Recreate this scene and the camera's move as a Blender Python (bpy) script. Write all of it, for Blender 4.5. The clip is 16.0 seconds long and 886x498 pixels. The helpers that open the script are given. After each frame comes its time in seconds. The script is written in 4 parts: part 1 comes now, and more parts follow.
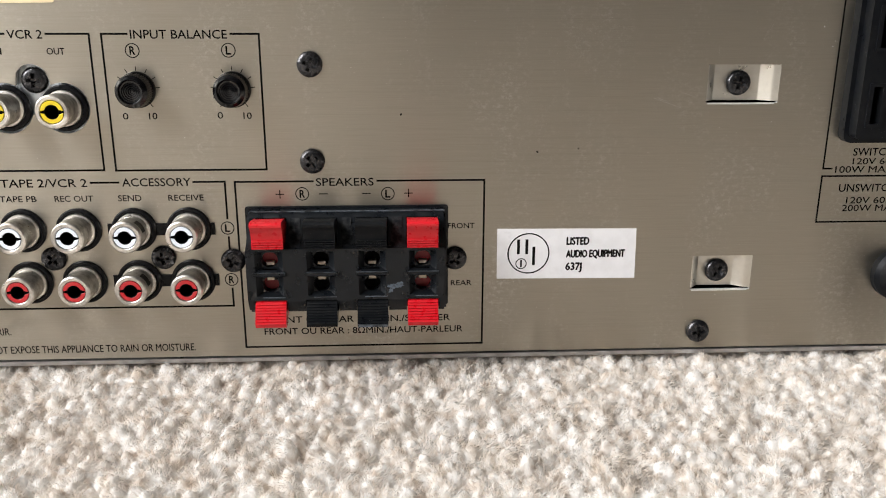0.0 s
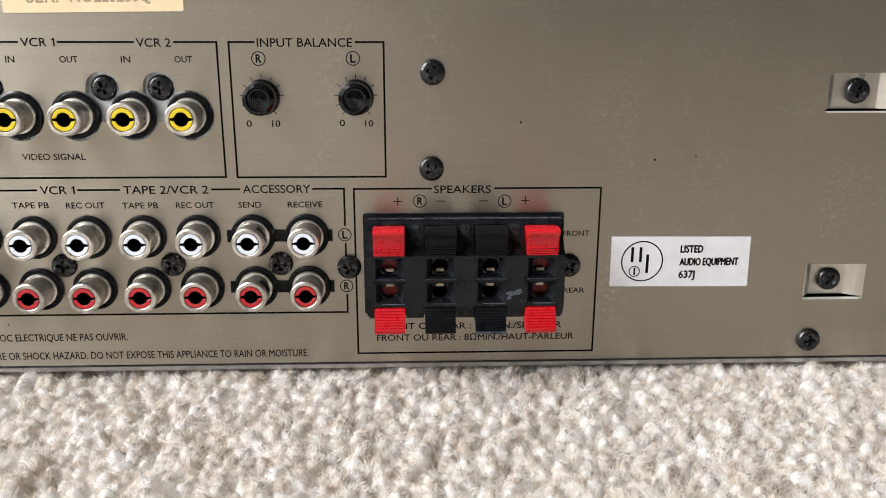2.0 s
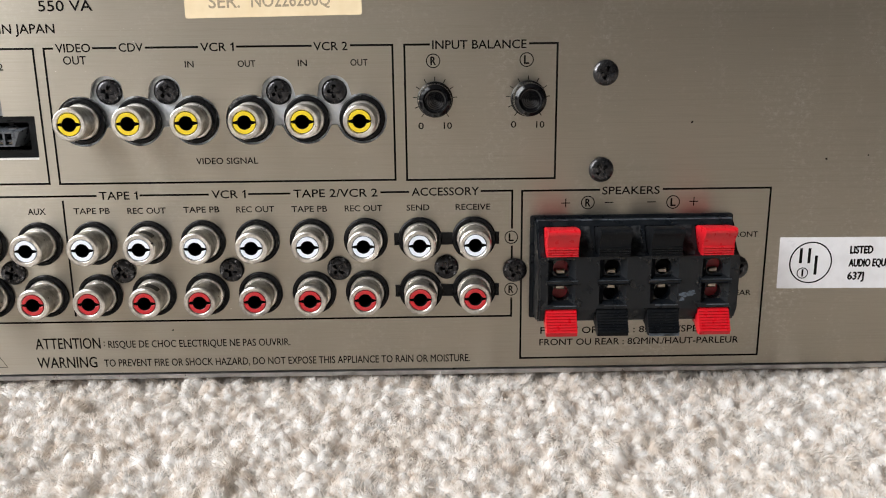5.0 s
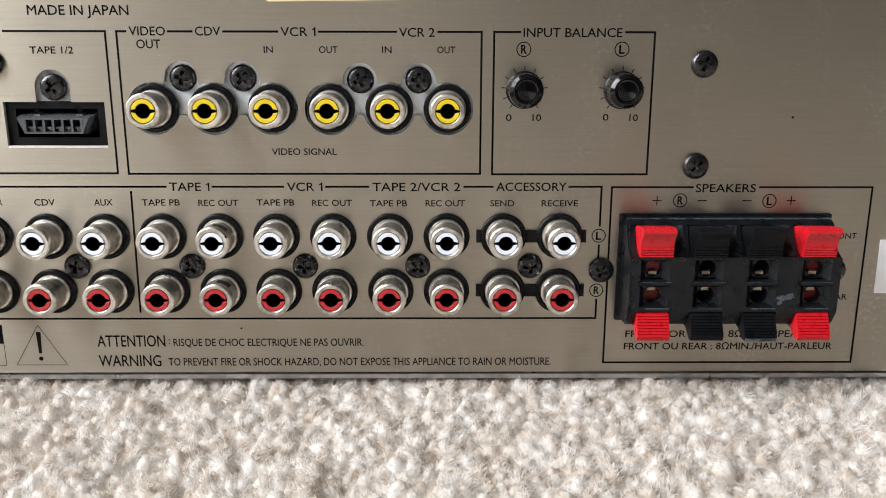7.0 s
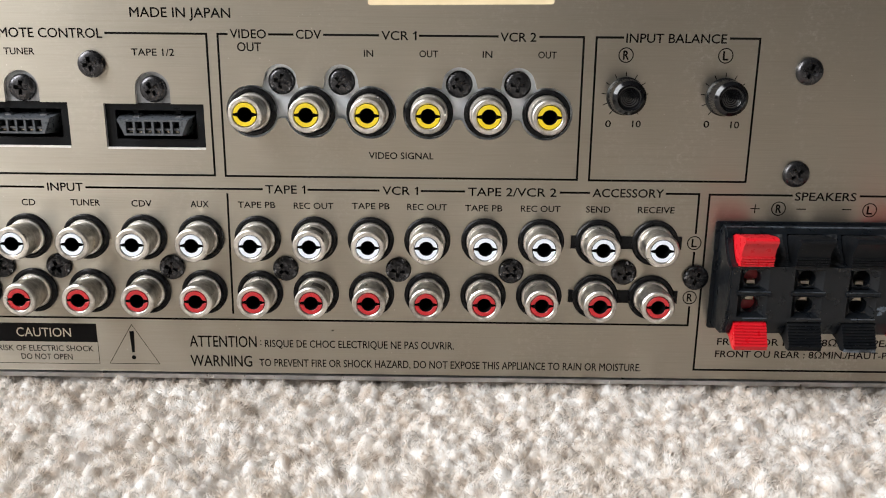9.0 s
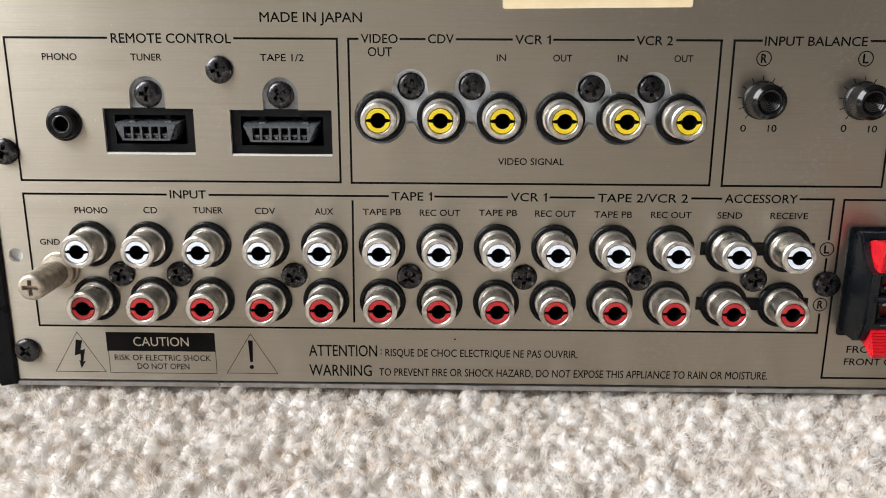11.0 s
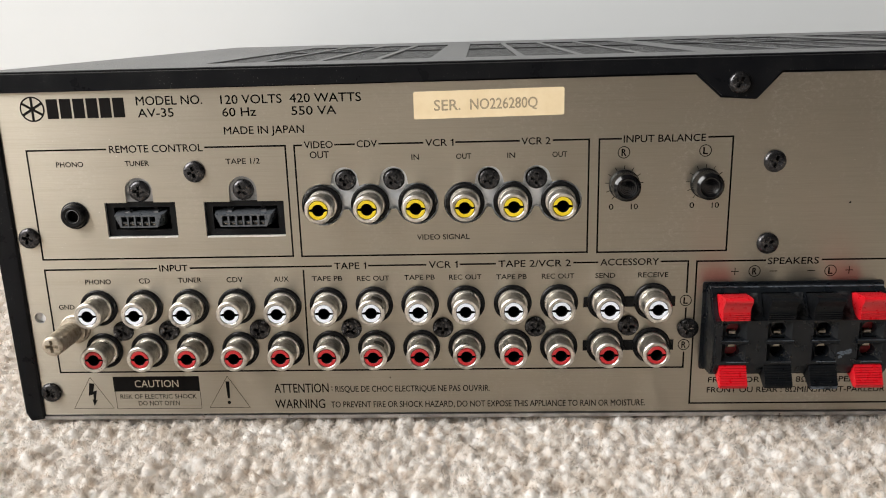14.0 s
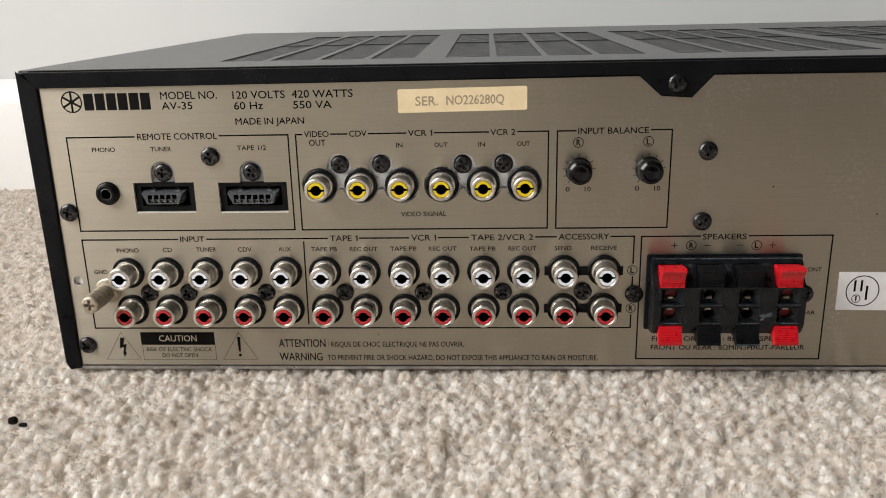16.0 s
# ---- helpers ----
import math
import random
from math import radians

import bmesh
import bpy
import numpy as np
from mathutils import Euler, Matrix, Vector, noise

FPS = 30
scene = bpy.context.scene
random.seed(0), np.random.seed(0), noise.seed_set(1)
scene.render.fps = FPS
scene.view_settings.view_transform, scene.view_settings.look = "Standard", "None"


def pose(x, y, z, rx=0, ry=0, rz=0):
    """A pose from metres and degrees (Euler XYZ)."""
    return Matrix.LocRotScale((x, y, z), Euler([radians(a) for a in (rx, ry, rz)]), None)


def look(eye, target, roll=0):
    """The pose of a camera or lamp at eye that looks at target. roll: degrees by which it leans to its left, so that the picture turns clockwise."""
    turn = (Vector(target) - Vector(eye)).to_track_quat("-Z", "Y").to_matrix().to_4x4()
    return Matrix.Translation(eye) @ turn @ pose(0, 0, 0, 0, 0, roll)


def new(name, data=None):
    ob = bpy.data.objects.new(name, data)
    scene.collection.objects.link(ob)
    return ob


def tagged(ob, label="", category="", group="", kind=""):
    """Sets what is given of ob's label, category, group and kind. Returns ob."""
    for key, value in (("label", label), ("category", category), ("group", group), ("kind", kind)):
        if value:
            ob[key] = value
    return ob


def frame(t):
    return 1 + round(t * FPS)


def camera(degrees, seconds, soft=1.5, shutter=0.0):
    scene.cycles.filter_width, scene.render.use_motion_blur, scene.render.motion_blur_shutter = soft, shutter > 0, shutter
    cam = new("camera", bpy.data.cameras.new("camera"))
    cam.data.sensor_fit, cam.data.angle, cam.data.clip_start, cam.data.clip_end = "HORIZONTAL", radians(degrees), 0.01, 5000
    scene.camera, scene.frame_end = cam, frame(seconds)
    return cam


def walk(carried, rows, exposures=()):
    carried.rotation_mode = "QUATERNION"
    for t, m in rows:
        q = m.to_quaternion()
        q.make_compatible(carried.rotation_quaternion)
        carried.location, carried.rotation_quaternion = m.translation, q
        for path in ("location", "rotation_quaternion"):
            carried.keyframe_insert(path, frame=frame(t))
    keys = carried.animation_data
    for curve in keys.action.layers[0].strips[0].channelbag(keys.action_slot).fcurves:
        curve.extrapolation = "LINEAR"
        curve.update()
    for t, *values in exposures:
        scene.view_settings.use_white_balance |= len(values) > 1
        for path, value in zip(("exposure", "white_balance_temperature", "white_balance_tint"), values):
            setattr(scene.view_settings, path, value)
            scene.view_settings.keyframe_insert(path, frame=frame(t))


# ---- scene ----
cam = camera(56.16, 16.0, soft=1.02)
PATH = [
    (0, (0.03347, -0.20857, 0.09474), (0.08314, 0.74822, -0.19174), 0.126),
    (0.5, (0.02751, -0.20758, 0.09530), (0.07458, 0.75021, -0.18826), 0.359),
    (1, (0.02384, -0.20703, 0.09618), (0.06730, 0.75204, -0.18361), 0.264),
    (1.5, (0.01223, -0.20761, 0.09557), (0.05337, 0.75255, -0.18083), 0.145),
    (2, (0.00668, -0.20779, 0.09541), (0.04166, 0.75136, -0.18533), 0.116),
    (2.5, (0.00477, -0.20864, 0.08699), (0.03980, 0.75304, -0.18494), -0.183),
    (3, (0.00584, -0.20715, 0.08318), (0.03813, 0.75949, -0.17091), -0.730),
    (3.5, (0.00343, -0.20626, 0.07928), (0.04021, 0.76230, -0.16678), -0.757),
    (4, (-0.00736, -0.20925, 0.08360), (0.02593, 0.75952, -0.16211), -0.691),
    (4.5, (-0.02371, -0.20930, 0.08753), (-0.00660, 0.76030, -0.15659), -0.648),
    (5, (-0.03108, -0.20761, 0.08782), (-0.02017, 0.76231, -0.15536), -0.638),
    (5.2, (-0.03386, -0.20637, 0.08545), (-0.02038, 0.76647, -0.14563), -0.548),
    (7.3, (-0.05425, -0.19609, 0.08451), (-0.04896, 0.77302, -0.16205), 0.362),
    (7.5, (-0.05694, -0.19479, 0.08722), (-0.06075, 0.77249, -0.16643), 0.309),
    (8, (-0.06648, -0.19449, 0.08857), (-0.07044, 0.77218, -0.16742), 0.344),
    (8.5, (-0.06614, -0.19508, 0.08890), (-0.07568, 0.77138, -0.16776), 0.393),
    (9, (-0.07013, -0.19659, 0.08915), (-0.08107, 0.76919, -0.16995), 0.515),
    (9.5, (-0.08115, -0.19711, 0.08809), (-0.09584, 0.76905, -0.16945), 0.380),
    (10, (-0.08969, -0.19501, 0.09002), (-0.10577, 0.77248, -0.16238), 0.286),
    (10.2, (-0.09176, -0.19503, 0.08918), (-0.10617, 0.77173, -0.16609), 0.243),
    (12.3, (-0.10776, -0.19067, 0.08972), (-0.13081, 0.77555, -0.16698), -0.106),
    (12.5, (-0.10530, -0.19133, 0.09600), (-0.13395, 0.77121, -0.17363), -0.498),
    (13, (-0.09582, -0.20084, 0.10091), (-0.12504, 0.76307, -0.16373), -0.852),
    (13.5, (-0.08483, -0.21749, 0.11117), (-0.12117, 0.74726, -0.14947), -1.224),
    (14, (-0.07189, -0.23610, 0.11907), (-0.11601, 0.72862, -0.14048), -1.550),
    (14.5, (-0.06507, -0.24905, 0.12605), (-0.10872, 0.70980, -0.15447), -1.270),
    (15, (-0.05113, -0.25742, 0.13015), (-0.09320, 0.69923, -0.15806), -1.656),
    (15.5, (-0.04536, -0.26358, 0.13421), (-0.09300, 0.69189, -0.15703), -2.070),
    (16, (-0.06042, -0.27384, 0.13050), (-0.11533, 0.68093, -0.16173), -1.324),
]
walk(cam, [(t, look(eye, target, roll)) for t, eye, target, roll in PATH], [(0, 0.16, 6400, 10), (3.5, 0.0, 6280, 10), (9, 0.0, 6300, 10), (12.5, -0.14, 6320, 10), (13.5, -0.17, 6560, 10), (14.5, -0.2, 6640, 10), (15, -0.28, 6660, 10), (15.5, -0.28, 6680, 10), (16, -0.42, 6720, 10)])

# ---- world and light ----
world = bpy.data.worlds.new("sky")
scene.world = world
world.use_nodes = True
wn = world.node_tree.nodes
sky = wn.new("ShaderNodeTexSky")
sky.sky_type = "NISHITA"
sky.sun_disc = False
sky.sun_elevation = radians(40)
sky.sun_rotation = radians(215)
wn["Background"].inputs[1].default_value = 0.12
world.node_tree.links.new(sky.outputs[0], wn["Background"].inputs[0])

WINDOW = dict(y0=-0.98, y1=-0.12, z0=0.3, z1=1.75, x=-0.95)


def window_light():
    lamp = bpy.data.lights.new("window_daylight", "AREA")
    lamp.shape = "RECTANGLE"
    lamp.size, lamp.size_y = WINDOW["y1"] - WINDOW["y0"], WINDOW["z1"] - WINDOW["z0"]
    lamp.energy = 60.5
    lamp.color = (1.0, 0.99, 0.975)
    ob = new("window_daylight", lamp)
    cy, cz = (WINDOW["y0"] + WINDOW["y1"]) / 2, (WINDOW["z0"] + WINDOW["z1"]) / 2
    ob.matrix_world = look((WINDOW["x"] - 0.02, cy, cz), (0.0, cy, cz))


window_light()


# ---- materials ----
def material(name, color, rough=0.5, metal=0.0, spec=0.5):
    m = bpy.data.materials.new(name)
    m.use_nodes = True
    b = m.node_tree.nodes["Principled BSDF"]
    b.inputs["Base Color"].default_value = (*color, 1)
    b.inputs["Roughness"].default_value = rough
    b.inputs["Metallic"].default_value = metal
    b.inputs["Specular IOR Level"].default_value = spec
    return m


def node(m, kind, **inputs):
    n = m.node_tree.nodes.new(kind)
    for key, value in inputs.items():
        n.inputs[key.replace("_", " ")].default_value = value
    return n


def link(m, a, b):
    m.node_tree.links.new(a, b)


def noise_of(m, scale, stretch=(1, 1, 1), detail=3.0, rough=0.55):
    co = node(m, "ShaderNodeNewGeometry")
    mp = node(m, "ShaderNodeMapping", Scale=stretch)
    link(m, co.outputs["Position"], mp.inputs["Vector"])
    n = node(m, "ShaderNodeTexNoise", Scale=scale, Detail=detail, Roughness=rough)
    link(m, mp.outputs[0], n.inputs["Vector"])
    return n.outputs["Fac"]


def ramp_of(m, value, stops):
    r = node(m, "ShaderNodeValToRGB")
    e = r.color_ramp.elements
    while len(e) < len(stops):
        e.new(0.5)
    for el, (at, col) in zip(e, stops):
        el.position = at
        el.color = (*col, 1) if len(col) == 3 else col
    link(m, value, r.inputs[0])
    return r.outputs[0]


def spread(m, value, lo, hi, a=0.3, b=0.7):
    r = node(m, "ShaderNodeMapRange")
    for k, v in zip(("From Min", "From Max", "To Min", "To Max"), (a, b, lo, hi)):
        r.inputs[k].default_value = v
    link(m, value, r.inputs[0])
    return r.outputs[0]


def mixed(m, fac, a, b):
    x = m.node_tree.nodes.new("ShaderNodeMix")
    x.data_type = "RGBA"
    for sock, v in ((x.inputs[0], fac), (x.inputs[6], a), (x.inputs[7], b)):
        if isinstance(v, (int, float)):
            sock.default_value = v
        elif isinstance(v, tuple):
            sock.default_value = (*v, 1)
        else:
            link(m, v, sock)
    return x.outputs[2]


def bump_of(m, height, strength, distance):
    n = node(m, "ShaderNodeBump", Strength=strength, Distance=distance)
    link(m, height, n.inputs["Height"])
    link(m, n.outputs[0], bsdf(m).inputs["Normal"])


def bsdf(m):
    return m.node_tree.nodes["Principled BSDF"]


def make_panel_metal():
    m = material("brushed_champagne_metal", (0.45, 0.41, 0.34), 0.3, 0.97)
    b = bsdf(m)
    brush = noise_of(m, 9000.0, (0.012, 1, 1), 2.0)
    broad = noise_of(m, 14.0, (1, 1, 1.6), 3.0)
    dust = noise_of(m, 900.0, (0.7, 1, 1), 6.0, 0.8)
    smear = noise_of(m, 55.0, (1, 1, 0.45), 5.0, 0.65)
    col = mixed(m, spread(m, brush, 0.0, 1.0), (0.455, 0.42, 0.35), (0.508, 0.47, 0.396))
    col = mixed(m, spread(m, broad, 0.0, 0.35), col, (0.412, 0.382, 0.323))
    streak = noise_of(m, 1400.0, (0.006, 1, 1), 3.0, 0.7)
    col = mixed(m, spread(m, streak, 0.0, 0.2, 0.42, 0.72), col, (0.52, 0.487, 0.42))
    col = mixed(m, spread(m, streak, 0.17, 0.0, 0.28, 0.46), col, (0.325, 0.298, 0.242))
    marks = node(m, "ShaderNodeMath")
    marks.operation = "MULTIPLY"
    link(m, spread(m, smear, 0.0, 1.0, 0.46, 0.66), marks.inputs[0])
    link(m, spread(m, dust, 0.0, 0.9, 0.5, 0.71), marks.inputs[1])
    place = node(m, "ShaderNodeSeparateXYZ")
    link(m, node(m, "ShaderNodeNewGeometry").outputs["Position"], place.inputs[0])
    dusty = node(m, "ShaderNodeMath")
    dusty.operation = "MULTIPLY"
    link(m, marks.outputs[0], dusty.inputs[0])
    link(m, spread(m, place.outputs[0], 0.3, 1.0, -0.09, 0.0), dusty.inputs[1])
    marks = dusty
    col = mixed(m, marks.outputs[0], col, (0.72, 0.7, 0.66))
    speck = node(m, "ShaderNodeMath")
    speck.operation = "MULTIPLY"
    link(m, spread(m, noise_of(m, 1500.0, (1, 1, 1), 1.0), 0.0, 1.0, 0.735, 0.775), speck.inputs[0])
    link(m, spread(m, noise_of(m, 30.0, (1, 1, 1), 2.0), 0.0, 1.0, 0.48, 0.62), speck.inputs[1])
    col = mixed(m, speck.outputs[0], col, (0.7, 0.67, 0.62))
    link(m, col, b.inputs["Base Color"])
    link(m, spread(m, marks.outputs[0], 0.98, 0.8, 0.0, 0.8), b.inputs["Metallic"])
    rough = node(m, "ShaderNodeMath")
    rough.operation = "ADD"
    link(m, spread(m, streak, 0.325, 0.37), rough.inputs[0])
    link(m, spread(m, smear, 0.0, 0.05), rough.inputs[1])
    link(m, rough.outputs[0], b.inputs["Roughness"])
    b.inputs["Anisotropic"].default_value = 0.8
    b.inputs["Anisotropic Rotation"].default_value = 0.25
    t = node(m, "ShaderNodeTangent")
    t.direction_type = "UV_MAP"
    t.uv_map = "brush"
    link(m, t.outputs[0], b.inputs["Tangent"])
    bump_of(m, brush, 0.03, 0.00004)
    return m


def make_grimy(name, color, dirt, rough, metal, scale=700.0, amount=(0.0, 0.7), bump=0.06):
    m = material(name, color, rough, metal)
    g = noise_of(m, scale, (1, 1, 1), 4.0, 0.6)
    f = noise_of(m, scale * 5, (1, 1, 1), 2.0)
    col = mixed(m, spread(m, g, amount[0], amount[1], 0.42, 0.68), color, dirt)
    link(m, col, bsdf(m).inputs["Base Color"])
    link(m, spread(m, g, max(rough - 0.1, 0.03), min(rough + 0.16, 1.0)), bsdf(m).inputs["Roughness"])
    bump_of(m, f, bump, 0.0001)
    return m


PANEL = make_panel_metal()
INK = make_grimy("black_printing_ink", (0.005, 0.0042, 0.004), (0.008, 0.007, 0.006), 0.6, 0.0, 3000.0, (0, 0.6), 0.02)
THIN_INK = make_grimy("thin_brown_printing_ink", (0.007, 0.0055, 0.0045), (0.012, 0.01, 0.008), 0.6, 0.0, 3000.0, (0, 0.6), 0.02)
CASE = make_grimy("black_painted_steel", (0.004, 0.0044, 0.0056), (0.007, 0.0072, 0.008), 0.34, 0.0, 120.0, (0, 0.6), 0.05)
def add_dust(m, color=(0.2, 0.19, 0.175), scale=2600.0, lo=0.69, hi=0.76):
    b = bsdf(m)
    under = b.inputs["Base Color"].links[0].from_socket
    where = node(m, "ShaderNodeMath")
    where.operation = "MULTIPLY"
    link(m, spread(m, noise_of(m, scale, (1, 1, 1), 2.0), 0.0, 1.0, lo, hi), where.inputs[0])
    link(m, spread(m, noise_of(m, 120.0, (1, 1, 1), 3.0), 0.0, 1.0, 0.45, 0.62), where.inputs[1])
    link(m, mixed(m, where.outputs[0], under, color), b.inputs["Base Color"])


PLASTIC = make_grimy("black_moulded_plastic", (0.0045, 0.0052, 0.0065), (0.009, 0.009, 0.009), 0.36, 0.0, 420.0, (0, 0.55), 0.1)
RING = make_grimy("black_jack_plastic", (0.005, 0.005, 0.0055), (0.01, 0.0095, 0.009), 0.3, 0.0, 900.0, (0, 0.6), 0.05)
NICKEL = make_grimy("tarnished_nickel", (0.76, 0.73, 0.68), (0.3, 0.27, 0.235), 0.35, 1.0, 300.0, (0.0, 0.9), 0.08)
OLD_NICKEL = make_grimy("dull_aged_nickel", (0.52, 0.465, 0.385), (0.33, 0.28, 0.22), 0.5, 1.0, 600.0, (0.0, 0.8), 0.1)
ZINC = make_grimy("galvanised_steel", (0.78, 0.82, 0.86), (0.62, 0.66, 0.7), 0.48, 1.0, 300.0, (0, 0.6), 0.05)
SCREW = make_grimy("black_oxide_screw", (0.065, 0.064, 0.067), (0.022, 0.021, 0.021), 0.27, 0.9, 900.0, (0, 0.8), 0.08)
STEEL = make_grimy("bare_steel_edge", (0.5, 0.5, 0.5), (0.3, 0.29, 0.28), 0.35, 1.0, 250.0, (0, 0.7), 0.05)
RED = make_grimy("glossy_red_plastic", (0.54, 0.008, 0.015), (0.5, 0.01, 0.016), 0.3, 0.0, 600.0, (0, 0.6), 0.04)
DEEP_RED = make_grimy("deep_red_plastic", (0.3, 0.015, 0.02), (0.2, 0.012, 0.014), 0.45, 0.0, 600.0, (0, 0.6), 0.04)
JACK_RED = make_grimy("red_insert_plastic", (0.47, 0.02, 0.024), (0.36, 0.018, 0.02), 0.35, 0.0, 900.0, (0, 0.5), 0.03)
JACK_WHITE = make_grimy("white_insert_plastic", (0.8, 0.85, 0.93), (0.72, 0.75, 0.79), 0.3, 0.0, 900.0, (0, 0.4), 0.03)
JACK_YELLOW = make_grimy("yellow_insert_plastic", (0.74, 0.56, 0.012), (0.64, 0.46, 0.016), 0.35, 0.0, 900.0, (0, 0.5), 0.03)
# near-black for the shade inside sockets and behind openings, and for dirt specks
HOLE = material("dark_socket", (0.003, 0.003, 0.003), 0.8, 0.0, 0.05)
KNOB = make_grimy("glossy_black_knob", (0.003, 0.003, 0.0035), (0.005, 0.005, 0.005), 0.13, 0.0, 1500.0, (0, 0.4), 0.06)
STICKER = make_grimy("yellowed_paper_sticker", (0.78, 0.64, 0.42), (0.7, 0.55, 0.33), 0.5, 0.0, 160.0, (0, 0.6), 0.03)
WHITE_STICKER = make_grimy("white_glossy_sticker", (0.76, 0.75, 0.76), (0.66, 0.65, 0.65), 0.35, 0.0, 200.0, (0, 0.6), 0.02)
DOT_INK = make_grimy("faded_grey_ink", (0.26, 0.21, 0.14), (0.5, 0.4, 0.26), 0.6, 0.0, 2500.0, (0, 0.8), 0.0)
WALL = make_grimy("matt_white_wall_paint", (0.655, 0.672, 0.675), (0.62, 0.636, 0.638), 0.7, 0.0, 6.0, (0, 0.6), 0.1)
SIDE_WALL = make_grimy("matt_greige_wall_paint", (0.42, 0.408, 0.39), (0.39, 0.378, 0.36), 0.75, 0.0, 5.0, (0, 0.6), 0.1)
# near-black for unseen walls, chosen to darken what the metal panel reflects
DARK_WALL = make_grimy("matt_charcoal_wall_paint", (0.022, 0.0215, 0.021), (0.019, 0.0185, 0.018), 0.75, 0.0, 5.0, (0, 0.6), 0.1)
CEILING = make_grimy("matt_grey_beige_ceiling_paint", (0.07, 0.067, 0.063), (0.063, 0.06, 0.057), 0.8, 0.0, 6.0, (0, 0.6), 0.1)
# bare cut metal, lightened to carry the glint of lit edges
EDGE_GLINT = make_grimy("bare_cut_metal_edge", (0.8, 0.79, 0.77), (0.66, 0.64, 0.6), 0.42, 0.6, 900.0, (0, 0.6), 0.05)
TRIM = make_grimy("white_gloss_trim_paint", (0.87, 0.87, 0.865), (0.83, 0.82, 0.81), 0.4, 0.0, 12.0, (0, 0.5), 0.05)
for ink in (INK, THIN_INK):
    bsdf(ink).inputs["Specular IOR Level"].default_value = 0.08
for black in (PLASTIC, CASE, RING, KNOB):
    bsdf(black).inputs["Specular IOR Level"].default_value = 0.15
for dusty in (PLASTIC, CASE, RING):
    add_dust(dusty)
BLOCK = make_grimy("blue_black_moulded_plastic", (0.0036, 0.0048, 0.0064), (0.0065, 0.0075, 0.009), 0.3, 0.0, 300.0, (0, 0.6), 0.06)
bsdf(BLOCK).inputs["Specular IOR Level"].default_value = 0.32
add_dust(BLOCK, (0.25, 0.25, 0.25), 1900.0, 0.71, 0.78)
DUSTY = make_grimy("dust_on_black_plastic", (0.005, 0.006, 0.0075), (0.05, 0.05, 0.05), 0.8, 0.0, 620.0, (0.0, 0.9), 0.15)
bsdf(DUSTY).inputs["Specular IOR Level"].default_value = 0.1
GREY_PLASTIC = make_grimy("dark_grey_plastic", (0.06, 0.066, 0.074), (0.1, 0.106, 0.114), 0.3, 0.0, 900.0, (0, 0.6), 0.06)
# grey for the painted shadow beside the wall flake
FLAKE_SHADE = make_grimy("bare_grey_plaster", (0.3, 0.3, 0.29), (0.46, 0.46, 0.45), 0.9, 0.0, 900.0, (0, 0.7), 0.2)
# pale tone for painted edge highlights on the block, and for one scuff
EDGE_LIGHT_SCUFF = make_grimy("scuffed_blue_grey_plastic", (0.1, 0.115, 0.135), (0.008, 0.01, 0.012), 0.35, 0.0, 500.0, (0, 1.0), 0.1)
LUG = make_grimy("scuffed_grey_plastic", (0.3, 0.3, 0.31), (0.1, 0.1, 0.1), 0.4, 0.0, 900.0, (0, 0.9), 0.1)
# darker copy of the zinc, with the shade put into its colour
SHADED_ZINC = make_grimy("dull_zinc", (0.3, 0.31, 0.325), (0.18, 0.185, 0.19), 0.42, 1.0, 300.0, (0, 0.8), 0.05)
SMEAR = make_grimy("dried_grey_paint", (0.085, 0.105, 0.13), (0.02, 0.025, 0.03), 0.5, 0.0, 1800.0, (0, 0.9), 0.2)
bsdf(CASE).inputs["Specular IOR Level"].default_value = 0.12
bsdf(KNOB).inputs["Specular IOR Level"].default_value = 0.4
# case black with the top's grazing sheen lifted into its colour
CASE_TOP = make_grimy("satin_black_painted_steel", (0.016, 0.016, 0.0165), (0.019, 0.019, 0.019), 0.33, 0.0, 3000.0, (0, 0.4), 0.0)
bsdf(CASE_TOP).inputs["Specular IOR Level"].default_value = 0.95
CRUMB = material("black_crumb", (0.006, 0.0055, 0.005), 0.85, 0.0, 0.1)


def make_carpet(name, base, light, dark):
    m = material(name, base, 0.4, 0.0, 0.5)
    g = node(m, "ShaderNodeNewGeometry")
    one = ramp_of(m, g.outputs["Random Per Island"], [(0.0, tuple(0.35 * a + 0.65 * b for a, b in zip(dark, base))), (0.45, base), (1.0, light)])
    patch = noise_of(m, 260.0, (1, 1, 1), 2.0)
    col = mixed(m, spread(m, patch, 0.0, 0.75, 0.46, 0.68), one, dark)
    broad = noise_of(m, 70.0, (1, 1, 1), 3.0)
    col = mixed(m, spread(m, broad, 0.0, 0.45, 0.5, 0.68), col, (0.68, 0.59, 0.49))
    b = bsdf(m)
    link(m, col, b.inputs["Base Color"])
    b.inputs["Sheen Weight"].default_value = 0.25
    b.inputs["Sheen Roughness"].default_value = 0.4
    fuzz = noise_of(m, 5200.0, (1, 1, 0.5), 3.0, 0.7)
    bump_of(m, fuzz, 0.5, 0.0003)
    tr = node(m, "ShaderNodeBsdfTranslucent")
    link(m, col, tr.inputs["Color"])
    mx = node(m, "ShaderNodeMixShader")
    mx.inputs[0].default_value = 0.42
    link(m, b.outputs[0], mx.inputs[1])
    link(m, tr.outputs[0], mx.inputs[2])
    link(m, mx.outputs[0], m.node_tree.nodes["Material Output"].inputs["Surface"])
    return m


PILE = make_carpet("beige_carpet_yarn", (0.88, 0.83, 0.775), (0.97, 0.955, 0.93), (0.68, 0.57, 0.465))
